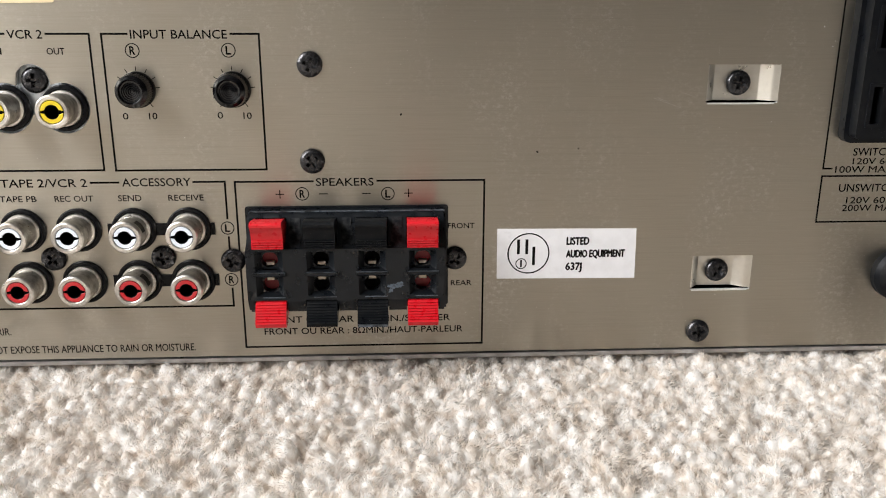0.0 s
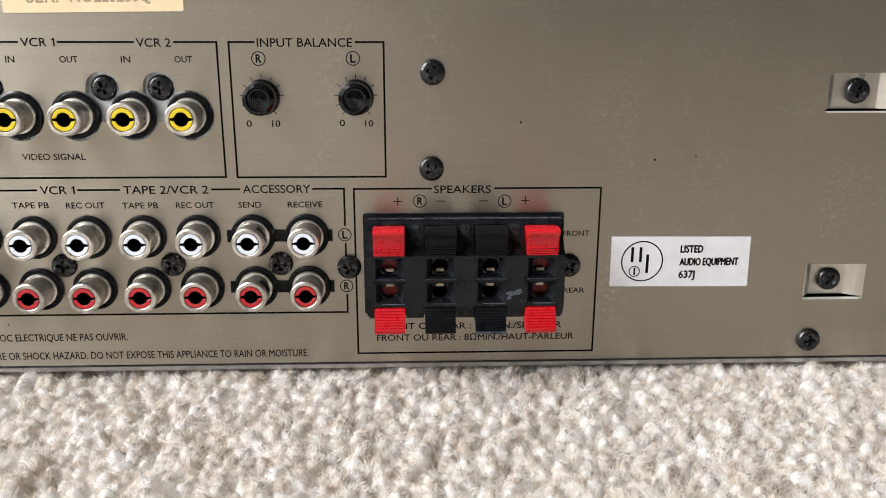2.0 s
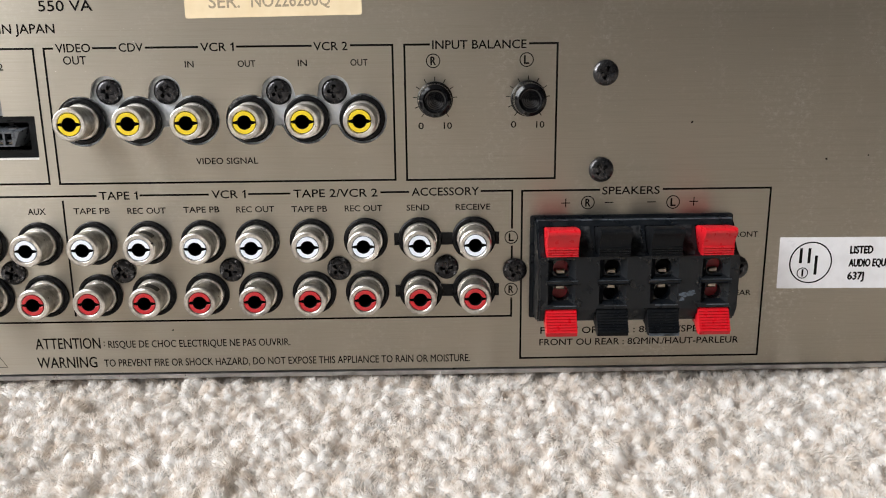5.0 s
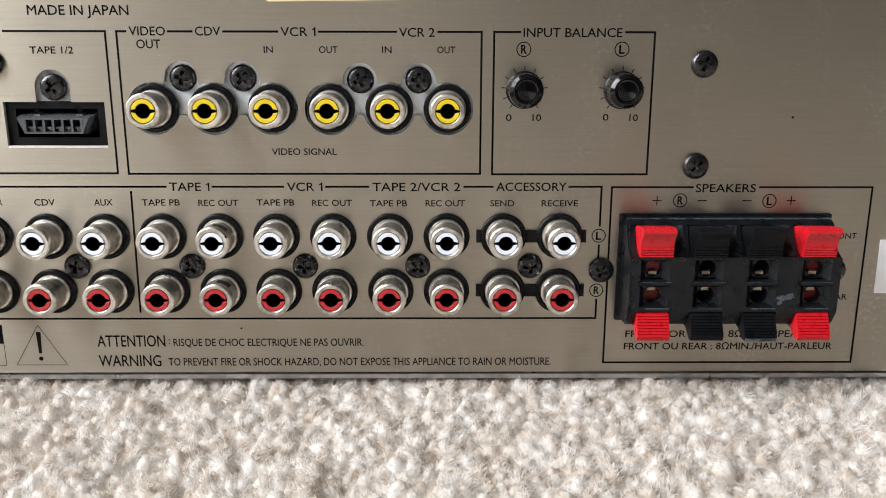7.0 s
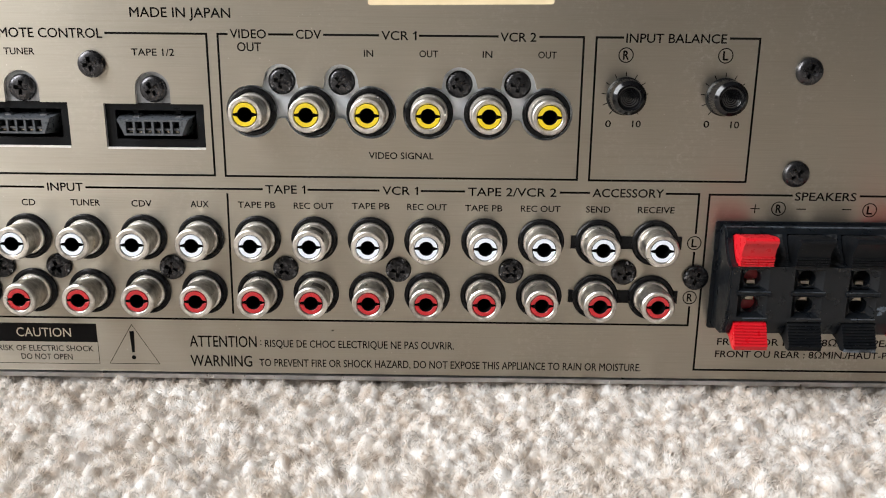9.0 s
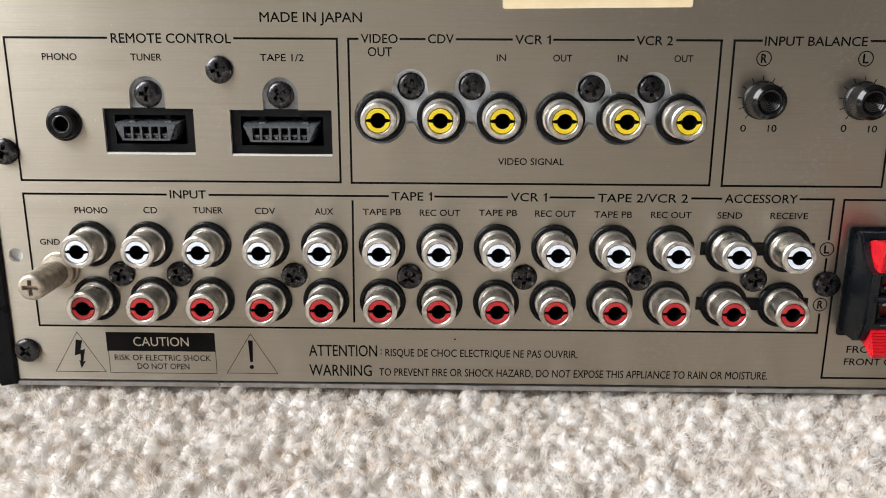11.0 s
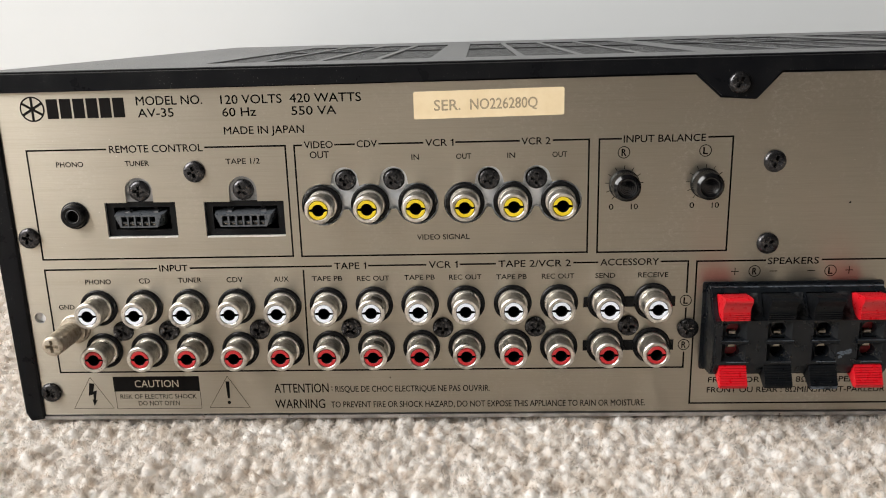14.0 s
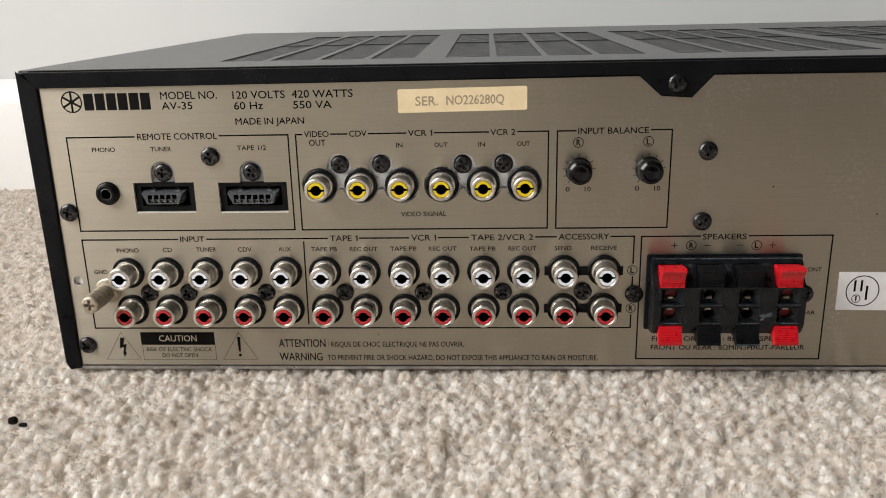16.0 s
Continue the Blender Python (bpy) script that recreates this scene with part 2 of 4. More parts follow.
BACKING = make_grimy("beige_carpet_floor", (0.76, 0.7, 0.63), (0.66, 0.6, 0.53), 0.95, 0.0, 260.0, (0, 0.7), 0.6)


# ---- building helpers (places on the rear panel in millimetres: x, z, and d towards the viewer) ----
MM = 0.001


def at_panel(x, z, d=0.0):
    return Vector((x * MM, -d * MM, z * MM))


def mesh_from(bm, name, smooth=None):
    bmesh.ops.recalc_face_normals(bm, faces=bm.faces)
    me = bpy.data.meshes.new(name)
    bm.to_mesh(me)
    bm.free()
    if smooth is not None:
        me.set_sharp_from_angle(angle=radians(smooth))
    return me


def part(name, data, mat, parent, label="", smooth=None, loc=None):
    me = mesh_from(data, name, smooth) if isinstance(data, bmesh.types.BMesh) else data
    if mat and not me.materials:
        me.materials.append(mat)
    ob = new(name, me)
    ob.parent = parent
    if loc is not None:
        ob.location = loc
    if label:
        tagged(ob, label=label)
    return ob


def loop_edges(bm, pts, d):
    vs = [bm.verts.new(at_panel(x, z, d)) for x, z in pts]
    es = [bm.edges.new((vs[i], vs[(i + 1) % len(vs)])) for i in range(len(vs))]
    return vs, es


def prism(outer, holes=(), d0=0.0, d1=1.0, bm=None, back=True):
    """A plate between two depths with the outline outer and holes through it."""
    bm = bm or bmesh.new()
    caps = []
    rings = []
    for d in (d0, d1):
        edges, loops = [], []
        for pts in (outer, *holes):
            vs, es = loop_edges(bm, pts, d)
            edges += es
            loops.append(vs)
        caps.append(edges)
        rings.append(loops)
    for n, edges in enumerate(caps):
        if n == 1 or back:
            bmesh.ops.triangle_fill(bm, use_beauty=True, use_dissolve=False, edges=edges)
    for a, b in zip(*rings):
        for i in range(len(a)):
            j = (i + 1) % len(a)
            bm.faces.new((a[i], a[j], b[j], b[i]))
    return bm


def rect(x0, z0, x1, z1):
    return [(x0, z0), (x1, z0), (x1, z1), (x0, z1)]


def rounded(x0, z0, x1, z1, r, n=5):
    out = []
    for cx, cz, a0 in ((x1 - r, z0 + r, -90), (x1 - r, z1 - r, 0), (x0 + r, z1 - r, 90), (x0 + r, z0 + r, 180)):
        for k in range(n + 1):
            a = radians(a0 + 90 * k / n)
            out.append((cx + r * math.cos(a), cz + r * math.sin(a)))
    return out


def disc(cx, cz, r, n=32):
    return [(cx + r * math.cos(2 * math.pi * k / n), cz + r * math.sin(2 * math.pi * k / n)) for k in range(n)]


def lathe(profile, n=40, bm=None, knurl=None, closed=False):
    """Turns (radius, d) about the axis through the origin that points at the viewer. knurl: (first, last, depth) of the profile points to flute."""
    bm = bm or bmesh.new()
    rings = []
    for k, (r, d) in enumerate(profile):
        if r <= 1e-6:
            rings.append([bm.verts.new(at_panel(0, 0, d))])
            continue
        ring = []
        for i in range(n):
            a = 2 * math.pi * i / n
            rr = r - (knurl[2] if knurl and knurl[0] <= k <= knurl[1] and i % 2 else 0)
            ring.append(bm.verts.new(at_panel(rr * math.cos(a), rr * math.sin(a), d)))
        rings.append(ring)
    for a, b in zip(rings, rings[1:]):
        for i in range(n):
            j = (i + 1) % n
            if len(a) == 1 and len(b) == 1:
                continue
            if len(a) == 1:
                bm.faces.new((a[0], b[i], b[j]))
            elif len(b) == 1:
                bm.faces.new((a[i], b[0], a[j]))
            else:
                bm.faces.new((a[i], b[i], b[j], a[j]))
    return bm


def block(x0, z0, d0, x1, z1, d1, bevel=0.0, bm=None):
    bm = bm or bmesh.new()
    made = bmesh.ops.create_cube(bm, size=1.0)["verts"]
    for v in made:
        v.co = at_panel(x0 + (v.co.x + 0.5) * (x1 - x0), z0 + (v.co.z + 0.5) * (z1 - z0), d0 + (v.co.y + 0.5) * (d1 - d0))
    if bevel:
        edges = {e for v in made for e in v.link_edges}
        bmesh.ops.bevel(bm, geom=list(edges), offset=bevel * MM, segments=2, profile=0.6, affect="EDGES")
    return bm


def box_m(x0, y0, z0, x1, y1, z1, bm=None, bevel=0.0):
    return block(x0 / MM, z0 / MM, -y1 / MM, x1 / MM, z1 / MM, -y0 / MM, bevel / MM, bm)


def letters(body):
    """A flat mesh of one line of writing, with its points, left end, width and cap height."""
    def raw(text):
        cu = bpy.data.curves.new("writing", "FONT")
        cu.body, cu.resolution_u = text, 3
        ob = bpy.data.objects.new("writing", cu)
        scene.collection.objects.link(ob)
        bpy.context.view_layer.update()
        me = bpy.data.meshes.new_from_object(ob.evaluated_get(bpy.context.evaluated_depsgraph_get()))
        bpy.data.objects.remove(ob)
        co = np.empty(len(me.vertices) * 3)
        me.vertices.foreach_get("co", co)
        return me, co.reshape(-1, 3)
    if not CAPS:
        CAPS["H"] = raw("H")[1][:, 1].max()
    me, co = raw(body)
    left, width = co[:, 0].min(), co[:, 0].max() - co[:, 0].min()
    return me, co, left, width, CAPS["H"]


CAPS = {}


def write(body, x0, x1, z0, h, parent, mat=None, d=0.05, bold=0.0, tilt=0.0, name="printed_lettering"):
    """Writing that runs from x0 to x1 with its foot at z0 and capitals h high."""
    me, co, left, width, cap = letters(body)
    px = x0 + (co[:, 0] - left) / width * (x1 - x0)
    pz = z0 + co[:, 1] / cap * h
    bm = bmesh.new()
    bm.from_mesh(me)
    bpy.data.meshes.remove(me)
    for v, a, b in zip(bm.verts, px, pz):
        v.co = at_panel(a, b + (a - x0) * tilt, d)
    if bold:
        first = list(bm.verts) + list(bm.edges) + list(bm.faces)
        for n, (sx, sz) in enumerate(((1, 0), (-1, 0), (0, 1), (0, -1))):
            more = bmesh.ops.duplicate(bm, geom=first)["geom"]
            for v in more:
                if isinstance(v, bmesh.types.BMVert):
                    v.co += Vector((sx * bold * h * MM, -0.0015 * (n + 1) * MM, sz * bold * h * MM))
    me = bpy.data.meshes.new(name)
    bm.to_mesh(me)
    bm.free()
    return part(name, me, mat or INK, parent)


def strokes(segments, width, parent, mat=None, d=0.04, name="printed_frame"):
    """Straight printed lines between pairs of points."""
    bm = bmesh.new()
    for n, (x0, z0, x1, z1) in enumerate(segments):
        a, b = Vector((x0, z0)), Vector((x1, z1))
        u = (b - a).normalized() * width / 2
        w = Vector((-u.y, u.x))
        c = [a - u + w, b + u + w, b + u - w, a - u - w]
        bm.faces.new([bm.verts.new(at_panel(p.x, p.y, d + 0.002 * n)) for p in c])
    return part(name, bm, mat or INK, parent)


def ring_print(cx, cz, r, width, parent, letter="", h=2.0, d=0.04, mat=None):
    bm = prism(disc(cx, cz, r), [disc(cx, cz, r - width)], 0.0, d, back=False)
    ob = part("printed_circle", bm, mat or INK, parent)
    if letter:
        w = h * 0.62
        write(letter, cx - w / 2, cx + w / 2, cz - h / 2, h, parent, mat, d, 0.04)
    return ob


def carved(bm, cutters, name):
    """bm with the solids cutters taken out of it."""
    a, b = new("solid", mesh_from(bm, "solid")), new("cutter", mesh_from(cutters, "cutter"))
    mod = a.modifiers.new("cut", "BOOLEAN")
    mod.operation, mod.solver, mod.object, mod.use_self = "DIFFERENCE", "EXACT", b, True
    bpy.context.view_layer.update()
    me = bpy.data.meshes.new_from_object(a.evaluated_get(bpy.context.evaluated_depsgraph_get()))
    me.name = name
    bpy.data.objects.remove(a)
    bpy.data.objects.remove(b)
    return me


# ---- the room ----
def slab(name, x0, y0, z0, x1, y1, z1, mat, wing=None):
    """A plate or wall; wing: a second box joined to it."""
    bm = box_m(x0, y0, z0, x1, y1, z1)
    if wing:
        box_m(*wing, bm)
    ob = new(name, mesh_from(bm, name))
    ob.data.materials.append(mat)
    return tagged(ob, kind="structure")


WALL_Y = 0.325
ROOM = dict(x0=-0.95, x1=2.6, y0=-2.6, z1=2.45)
# corner of the unseen walls added close behind the camera
ADDED_WALL = dict(x0=0.0, y1=-0.62)
tagged(slab("floor", ROOM["x0"], ROOM["y0"], -0.03, ADDED_WALL["x0"], WALL_Y, -0.0075, BACKING, (ADDED_WALL["x0"], ADDED_WALL["y1"], -0.03, ROOM["x1"], WALL_Y, -0.0075)), "beige cut-pile carpet floor of a living room", "floor")
tagged(slab("wall_north", ROOM["x0"] - 0.1, WALL_Y, -0.03, ROOM["x1"] + 0.1, WALL_Y + 0.1, ROOM["z1"], WALL), "plain matt white painted wall", "wall")
tagged(slab("wall_south", ROOM["x0"] - 0.1, ROOM["y0"] - 0.1, -0.03, ADDED_WALL["x0"] + 0.1, ROOM["y0"], ROOM["z1"], SIDE_WALL), "plain greige painted wall", "wall")
# unseen walls added to keep the panel's right side dark in reflection
tagged(slab("wall_south_side", ADDED_WALL["x0"], ROOM["y0"], -0.03, ADDED_WALL["x0"] + 0.1, ADDED_WALL["y1"] - 0.1, ROOM["z1"], DARK_WALL), "unseen dark side wall added to darken reflections", "wall")
tagged(slab("wall_south_near", ADDED_WALL["x0"], ADDED_WALL["y1"] - 0.1, -0.03, ROOM["x1"] + 0.1, ADDED_WALL["y1"], ROOM["z1"], DARK_WALL), "unseen dark wall that darkens the panel's reflection", "wall")
tagged(slab("wall_east", ROOM["x1"], ADDED_WALL["y1"], -0.03, ROOM["x1"] + 0.1, WALL_Y, ROOM["z1"], DARK_WALL), "unseen dark wall that darkens the panel's reflection", "wall")
tagged(slab("ceiling", ROOM["x0"] - 0.1, ROOM["y0"] - 0.1, ROOM["z1"], ADDED_WALL["x0"] + 0.1, WALL_Y + 0.1, ROOM["z1"] + 0.1, CEILING, (ADDED_WALL["x0"] + 0.1, ADDED_WALL["y1"] - 0.1, ROOM["z1"], ROOM["x1"] + 0.1, WALL_Y + 0.1, ROOM["z1"] + 0.1)), "plain grey-beige ceiling", "ceiling")


def west_wall():
    bm = bmesh.new()
    x0, x1 = ROOM["x0"] - 0.1, ROOM["x0"]
    w = WINDOW
    for y0, z0, y1, z1 in ((ROOM["y0"], -0.03, w["y0"], ROOM["z1"]), (w["y1"], -0.03, WALL_Y, ROOM["z1"]),
                           (w["y0"], -0.03, w["y1"], w["z0"]), (w["y0"], w["z1"], w["y1"], ROOM["z1"])):
        box_m(x0, y0, z0, x1, y1, z1, bm)
    ob = new("wall_west", mesh_from(bm, "wall_west"))
    ob.data.materials.append(SIDE_WALL)
    tagged(ob, "plain greige painted wall with a window opening", "wall", kind="structure")
    fr = new("window_1", None)
    tagged(fr, "white framed window that lets in daylight", "window", kind="structure")
    t = 0.05
    for y0, z0, y1, z1 in ((w["y0"], w["z0"], w["y0"] + t, w["z1"]), (w["y1"] - t, w["z0"], w["y1"], w["z1"]),
                           (w["y0"] + t, w["z0"], w["y1"] - t, w["z0"] + t), (w["y0"] + t, w["z1"] - t, w["y1"] - t, w["z1"])):
        part("window_frame", box_m(x0 + 0.01, y0, z0, x0 + 0.06, y1, z1), TRIM, fr)


west_wall()


def baseboard():
    # a moulded board: flat face with a rounded top
    prof = [(0.0, -0.02), (0.013, -0.02), (0.013, 0.062), (0.011, 0.068), (0.008, 0.071), (0.006, 0.076), (0.0, 0.079)]
    bm = bmesh.new()
    for x in (ROOM["x0"], ROOM["x1"]):
        for out, z in prof:
            bm.verts.new((x, WALL_Y - 0.001 - out, z))
    bm.verts.ensure_lookup_table()
    n = len(prof)
    for i in range(n):
        j = (i + 1) % n
        bm.faces.new([bm.verts[k] for k in (i, j, n + j, n + i)])
    bm.faces.new([bm.verts[k] for k in range(n)])
    bm.faces.new([bm.verts[n + k] for k in range(n)])
    ob = new("baseboard", mesh_from(bm, "baseboard", 40))
    ob.data.materials.append(TRIM)
    tagged(ob, "white gloss painted baseboard along the wall", "baseboard", kind="structure")


baseboard()


# ---- the receiver ----
receiver = new("stereo_receiver", None)
receiver.location = (0, 0, 0)
tagged(receiver, "black stereo receiver with champagne metal rear panel on beige carpet", "receiver")

HALF, TOP, DEPTH = 216.5, 109.6, 272.0
VIDEO_X = [-117.5, -103.6, -89.75, -75.9, -62.1, -48.4]
VIDEO_Z = 69.4
VIDEO_SCREWS = [(-110.6, 76.4), (-96.5, 76.4), (-68.9, 76.0), (-55.2, 76.0)]


def video_cutout(n):
    """The pressed-out opening round three video jacks and the two screws above them."""
    xs, screws = VIDEO_X[3 * n : 3 * n + 3], VIDEO_SCREWS[2 * n : 2 * n + 2]
    round_ = [(x, VIDEO_Z, 6.15) for x in xs] + [(x, z, 4.0) for x, z in screws]
    bars = [(xs[0], xs[1], 67.9, 73.6), (xs[1], xs[2], 67.9, 73.6)]
    x0, x1, steps = xs[0] - 6.15, xs[2] + 6.15, 130
    up, down = [], []
    for k in range(1, steps):
        x = x0 + (x1 - x0) * (0.5 - 0.5 * math.cos(math.pi * k / steps))
        tops, feet = [], []
        for cx, cz, r in round_:
            if abs(x - cx) < r:
                q = math.sqrt(r * r - (x - cx) ** 2)
                tops.append(cz + q)
                feet.append(cz - q)
        for b0, b1, z0, z1 in bars:
            if b0 <= x <= b1:
                tops.append(z1)
                feet.append(z0)
        up.append((x, max(tops)))
        down.append((x, min(feet)))
    return [(x0, VIDEO_Z)] + down + [(x1, VIDEO_Z)] + up[::-1]


def tabbed_cutout(x0, z0, x1, z1, cx, cz, r=4.1):
    arc = [(cx + r * math.cos(radians(a)), cz + r * math.sin(radians(a))) for a in range(0, 181, 12)]
    return [(x0, z0), (x1, z0), (x1, z1), (cx + r, z1)] + arc + [(cx - r, z1), (x0, z1)]


SOCKETS = [(-182.4, 60.8, -161.2, 71.1, -171.7, 74.4, 5, -172.3), (-152.7, 60.6, -129.0, 70.9, -140.8, 74.3, 6, -141.0)]
CLIPS = [(110.9, 70.0, 129.4, 79.6), (111.2, 19.9, 127.6, 29.5)]
PANEL_X0, PANEL_X1, PANEL_Z0, PANEL_Z1 = -211.5, 211.5, 3.0, 107.5


def rear_panel():
    holes = [video_cutout(0), video_cutout(1)]
    holes += [tabbed_cutout(*s[:6]) for s in SOCKETS]
    holes += [rect(*c) for c in CLIPS]
    holes.append(disc(-207.2, 35.5, 1.75, 24))
    bm = prism(rect(PANEL_X0, PANEL_Z0, PANEL_X1, PANEL_Z1), holes, -1.0, 0.0)
    me = mesh_from(bm, "rear_panel")
    uv = me.uv_layers.new(name="brush")
    co = np.empty(len(me.vertices) * 3)
    me.vertices.foreach_get("co", co)
    vi = np.empty(len(me.loops), dtype=np.int32)
    me.loops.foreach_get("vertex_index", vi)
    xz = co.reshape(-1, 3)[vi][:, (0, 2)] * 2 + 0.5
    uv.data.foreach_set("uv", xz.ravel())
    me.materials.append(PANEL)
    me.materials.append(EDGE_GLINT)
    for p in me.polygons:
        p.material_index = 0 if abs(p.normal.y) > 0.5 else 1
    return part("rear_panel", me, PANEL, receiver, "brushed champagne metal rear panel with black printing")


panel = rear_panel()


# -- cover, chassis and feet
def cover():
    lip = 5.3
    # side walls and rear lips, folded in one piece each
    left = [(-HALF, 1.8 + 2.0), (-HALF + 2.0, 1.8), (-HALF + 6.0, 1.8), (-HALF + 6.2, TOP - lip), (-HALF, TOP - 1.0)]
    bm = prism(left, (), -1.6, 0.9)
    bmesh.ops.bevel(bm, geom=[e for e in bm.edges if all(v.co.y < -0.0005 for v in e.verts)], offset=0.5 * MM, segments=1, clamp_overlap=True, affect="EDGES")
    part("side_lip", bm, CASE, receiver, smooth=40)
    right = [(-x, z) for x, z in left][::-1]
    bm = prism(right, (), -1.6, 0.9)
    bmesh.ops.bevel(bm, geom=[e for e in bm.edges if all(v.co.y < -0.0005 for v in e.verts)], offset=0.5 * MM, segments=1, clamp_overlap=True, affect="EDGES")
    part("side_lip", bm, CASE, receiver, smooth=40)
    t = TOP - lip
    top = [(-HALF + 6.2, t), (-11.7, t), (-4.6, t - 6.4), (4.8, t - 6.4), (11.8, t), (HALF - 6.2, t), (HALF - 0.5, TOP - 0.2), (-HALF + 0.5, TOP - 0.2)]
    bm = prism(top, (), -1.6, 1.0)
    front = [e for e in bm.edges if all(v.co.y < -0.0005 for v in e.verts) and len(e.link_faces) == 2 and e.calc_face_angle(0) > 0.5]
    bmesh.ops.bevel(bm, geom=front, offset=0.6 * MM, segments=2, affect="EDGES")
    part("rear_lip", bm, CASE, receiver, smooth=40)
    for s in (-1, 1):
        bm = box_m(s * HALF * MM - (0.0012 if s > 0 else 0), 0.002, 0.002, s * HALF * MM + (0.0012 if s < 0 else 0), DEPTH * MM, (TOP - 0.8) * MM)
        part("side_wall", bm, CASE, receiver)


cover()

GROUPS = [(-156.0, -86.2), (-75.2, -5.4), (5.4, 75.2), (86.2, 156.0)]
CELLS_Y = [(25.0, 120.3), (122.2, 200.0)]


def top_plate():
    cells = []
    for g0, g1 in GROUPS:
        w = (g1 - g0 - 3 * 2.4) / 4
        for k in range(4):
            a = g0 + k * (w + 2.4)
            for y0, y1 in CELLS_Y:
                cells.append((a, y0, a + w, y1))
    bm = prism(rect(-HALF + 0.4, -0.8, HALF - 0.4, DEPTH), [rect(*c) for c in cells], 0.0, 1.0)
    # drawn upright, then laid flat
    for v in bm.verts:
        x, y, z = v.co
        v.co = (x, z, TOP * MM + (-y - 0.001))
    rim = [e for e in bm.edges if all(v.co.y < 0 and v.co.z > (TOP - 0.1) * MM for v in e.verts)]
    bmesh.ops.bevel(bm, geom=rim, offset=0.6 * MM, segments=2, affect="EDGES")
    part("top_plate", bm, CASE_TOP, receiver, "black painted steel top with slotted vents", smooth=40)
    for x0, y0, x1, y1 in cells:
        gm = bmesh.new()
        y = y0 + 1.4
        while y < y1 - 1:
            box_m(x0 * MM, y * MM, (TOP - 1.5) * MM, x1 * MM, (y + 2.0) * MM, (TOP - 0.5) * MM, gm)
            y += 3.8
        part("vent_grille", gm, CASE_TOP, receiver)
    part("chassis_floor", box_m(-0.2105, -0.0005, 0.0015, 0.2105, DEPTH * MM, 0.0026), STEEL, receiver)
    part("front_wall", box_m(-0.214, (DEPTH - 3) * MM, 0.0026, 0.214, DEPTH * MM, (TOP - 1.2) * MM), CASE, receiver)
    for sx in (-170, 170):
        for y in (40, 230):
            bm = lathe([(0, 0), (11, 0), (12, 6), (0, 6)], 24)
            for v in bm.verts:
                x, yy, z = v.co
                v.co = (x + sx * MM, z + y * MM, -0.0066 + (-yy) * 1.25)
            part("foot", bm, PLASTIC, receiver, smooth=40)


top_plate()


# -- screws
def cross_head(bm, rings, a, w, top, deep, taper=0.62):
    """A turned head, rings of (radius, d), closed by a flat top with a cross-shaped recess."""
    corner = math.atan2(w, a)
    turns = sorted(q * math.pi / 2 + t for q in range(4) for t in (-corner, -corner / 2, 0.0, corner / 2, corner, (corner + math.pi / 4) / 2, math.pi / 4, (math.pi / 2 - corner + math.pi / 4) / 2))

    def reach(t):
        t = abs((t + math.pi / 4) % (math.pi / 2) - math.pi / 4)
        return a / math.cos(t) if t <= corner + 1e-9 else w / math.sin(t)

    loops = [[bm.verts.new(at_panel(r * math.cos(t), r * math.sin(t), d)) for t in turns] for r, d in rings]
    loops.append([bm.verts.new(at_panel(reach(t) * math.cos(t), reach(t) * math.sin(t), top)) for t in turns])
    loops.append([bm.verts.new(at_panel(taper * reach(t) * math.cos(t), taper * reach(t) * math.sin(t), top - deep)) for t in turns])
    n = len(turns)
    for p, q in zip(loops, loops[1:]):
        for i in range(n):
            bm.faces.new((p[i], p[(i + 1) % n], q[(i + 1) % n], q[i]))
    bm.faces.new(loops[-1])
    return bm


def screw_mesh(r=3.15, tall=1.5):
    rings = [(r * 0.96, 0.0), (r, 0.25), (r, 0.6), (r * 0.94, tall * 0.7), (r * 0.82, tall * 0.9), (r * 0.68, tall)]
    me = mesh_from(cross_head(bmesh.new(), rings, r * 0.54, r * 0.15, tall + 0.03, 1.2), "screw", 35)
    me.materials.append(SCREW)
    return me


SCREW_MESH = screw_mesh()


def screw(x, z, turn=0, d=0.0, scale=1.0, name="screw"):
    ob = part(name, SCREW_MESH, None, receiver)
    ob.matrix_basis = Matrix.Translation(at_panel(x, z, d)) @ pose(0, 0, 0, 0, turn, 0) @ Matrix.Scale(scale, 4)
    return ob


for n, (x, z) in enumerate([(-206.4, 60.9), (-207.2, 10.9), (-154.4, 80.0), (11.6, 79.8), (11.3, 55.9), (114.3, 8.0), (-10.2, 30.0), (47.4, 29.9)]):
    screw(x, z, 17 + n * 31)
for n, x in enumerate([-181.5, -167.3, -139.2, -111.1, -83.3, -55.6, -27.9]):
    screw(x, 31.1, 25 + 40 * n, 0.0)
for n, (x, z) in enumerate(VIDEO_SCREWS):
    screw(x, z, 12 + 27 * n, -2.0, 1.0)
for n, s in enumerate(SOCKETS):
    screw(s[4], s[5], 5 + 50 * n, -1.2)
for n, c in enumerate(CLIPS):
    screw((c[0] + c[2]) / 2 - 0.6, (c[1] + c[3]) / 2 + 0.1, 15 + 20 * n, -2.4)
screw(0.1, 102.0, 30, 1.0, 0.95)


# -- jacks
def half_ring(upper, r0=1.72, r1=2.68, gap=0.25, d0=7.0, d1=8.05):
    s = 1 if upper else -1
    n = 16
    lo = math.asin(gap / r1), math.asin((gap + 0.24) / r0)
    out = [(r1 * math.cos(a), s * r1 * math.sin(a)) for a in (lo[0] + (math.pi - 2 * lo[0]) * k / n for k in range(n + 1))]
    inn = [(r0 * math.cos(a), s * r0 * math.sin(a)) for a in (lo[1] + (math.pi - 2 * lo[1]) * k / n for k in range(n + 1))]
    return out + inn[::-1]


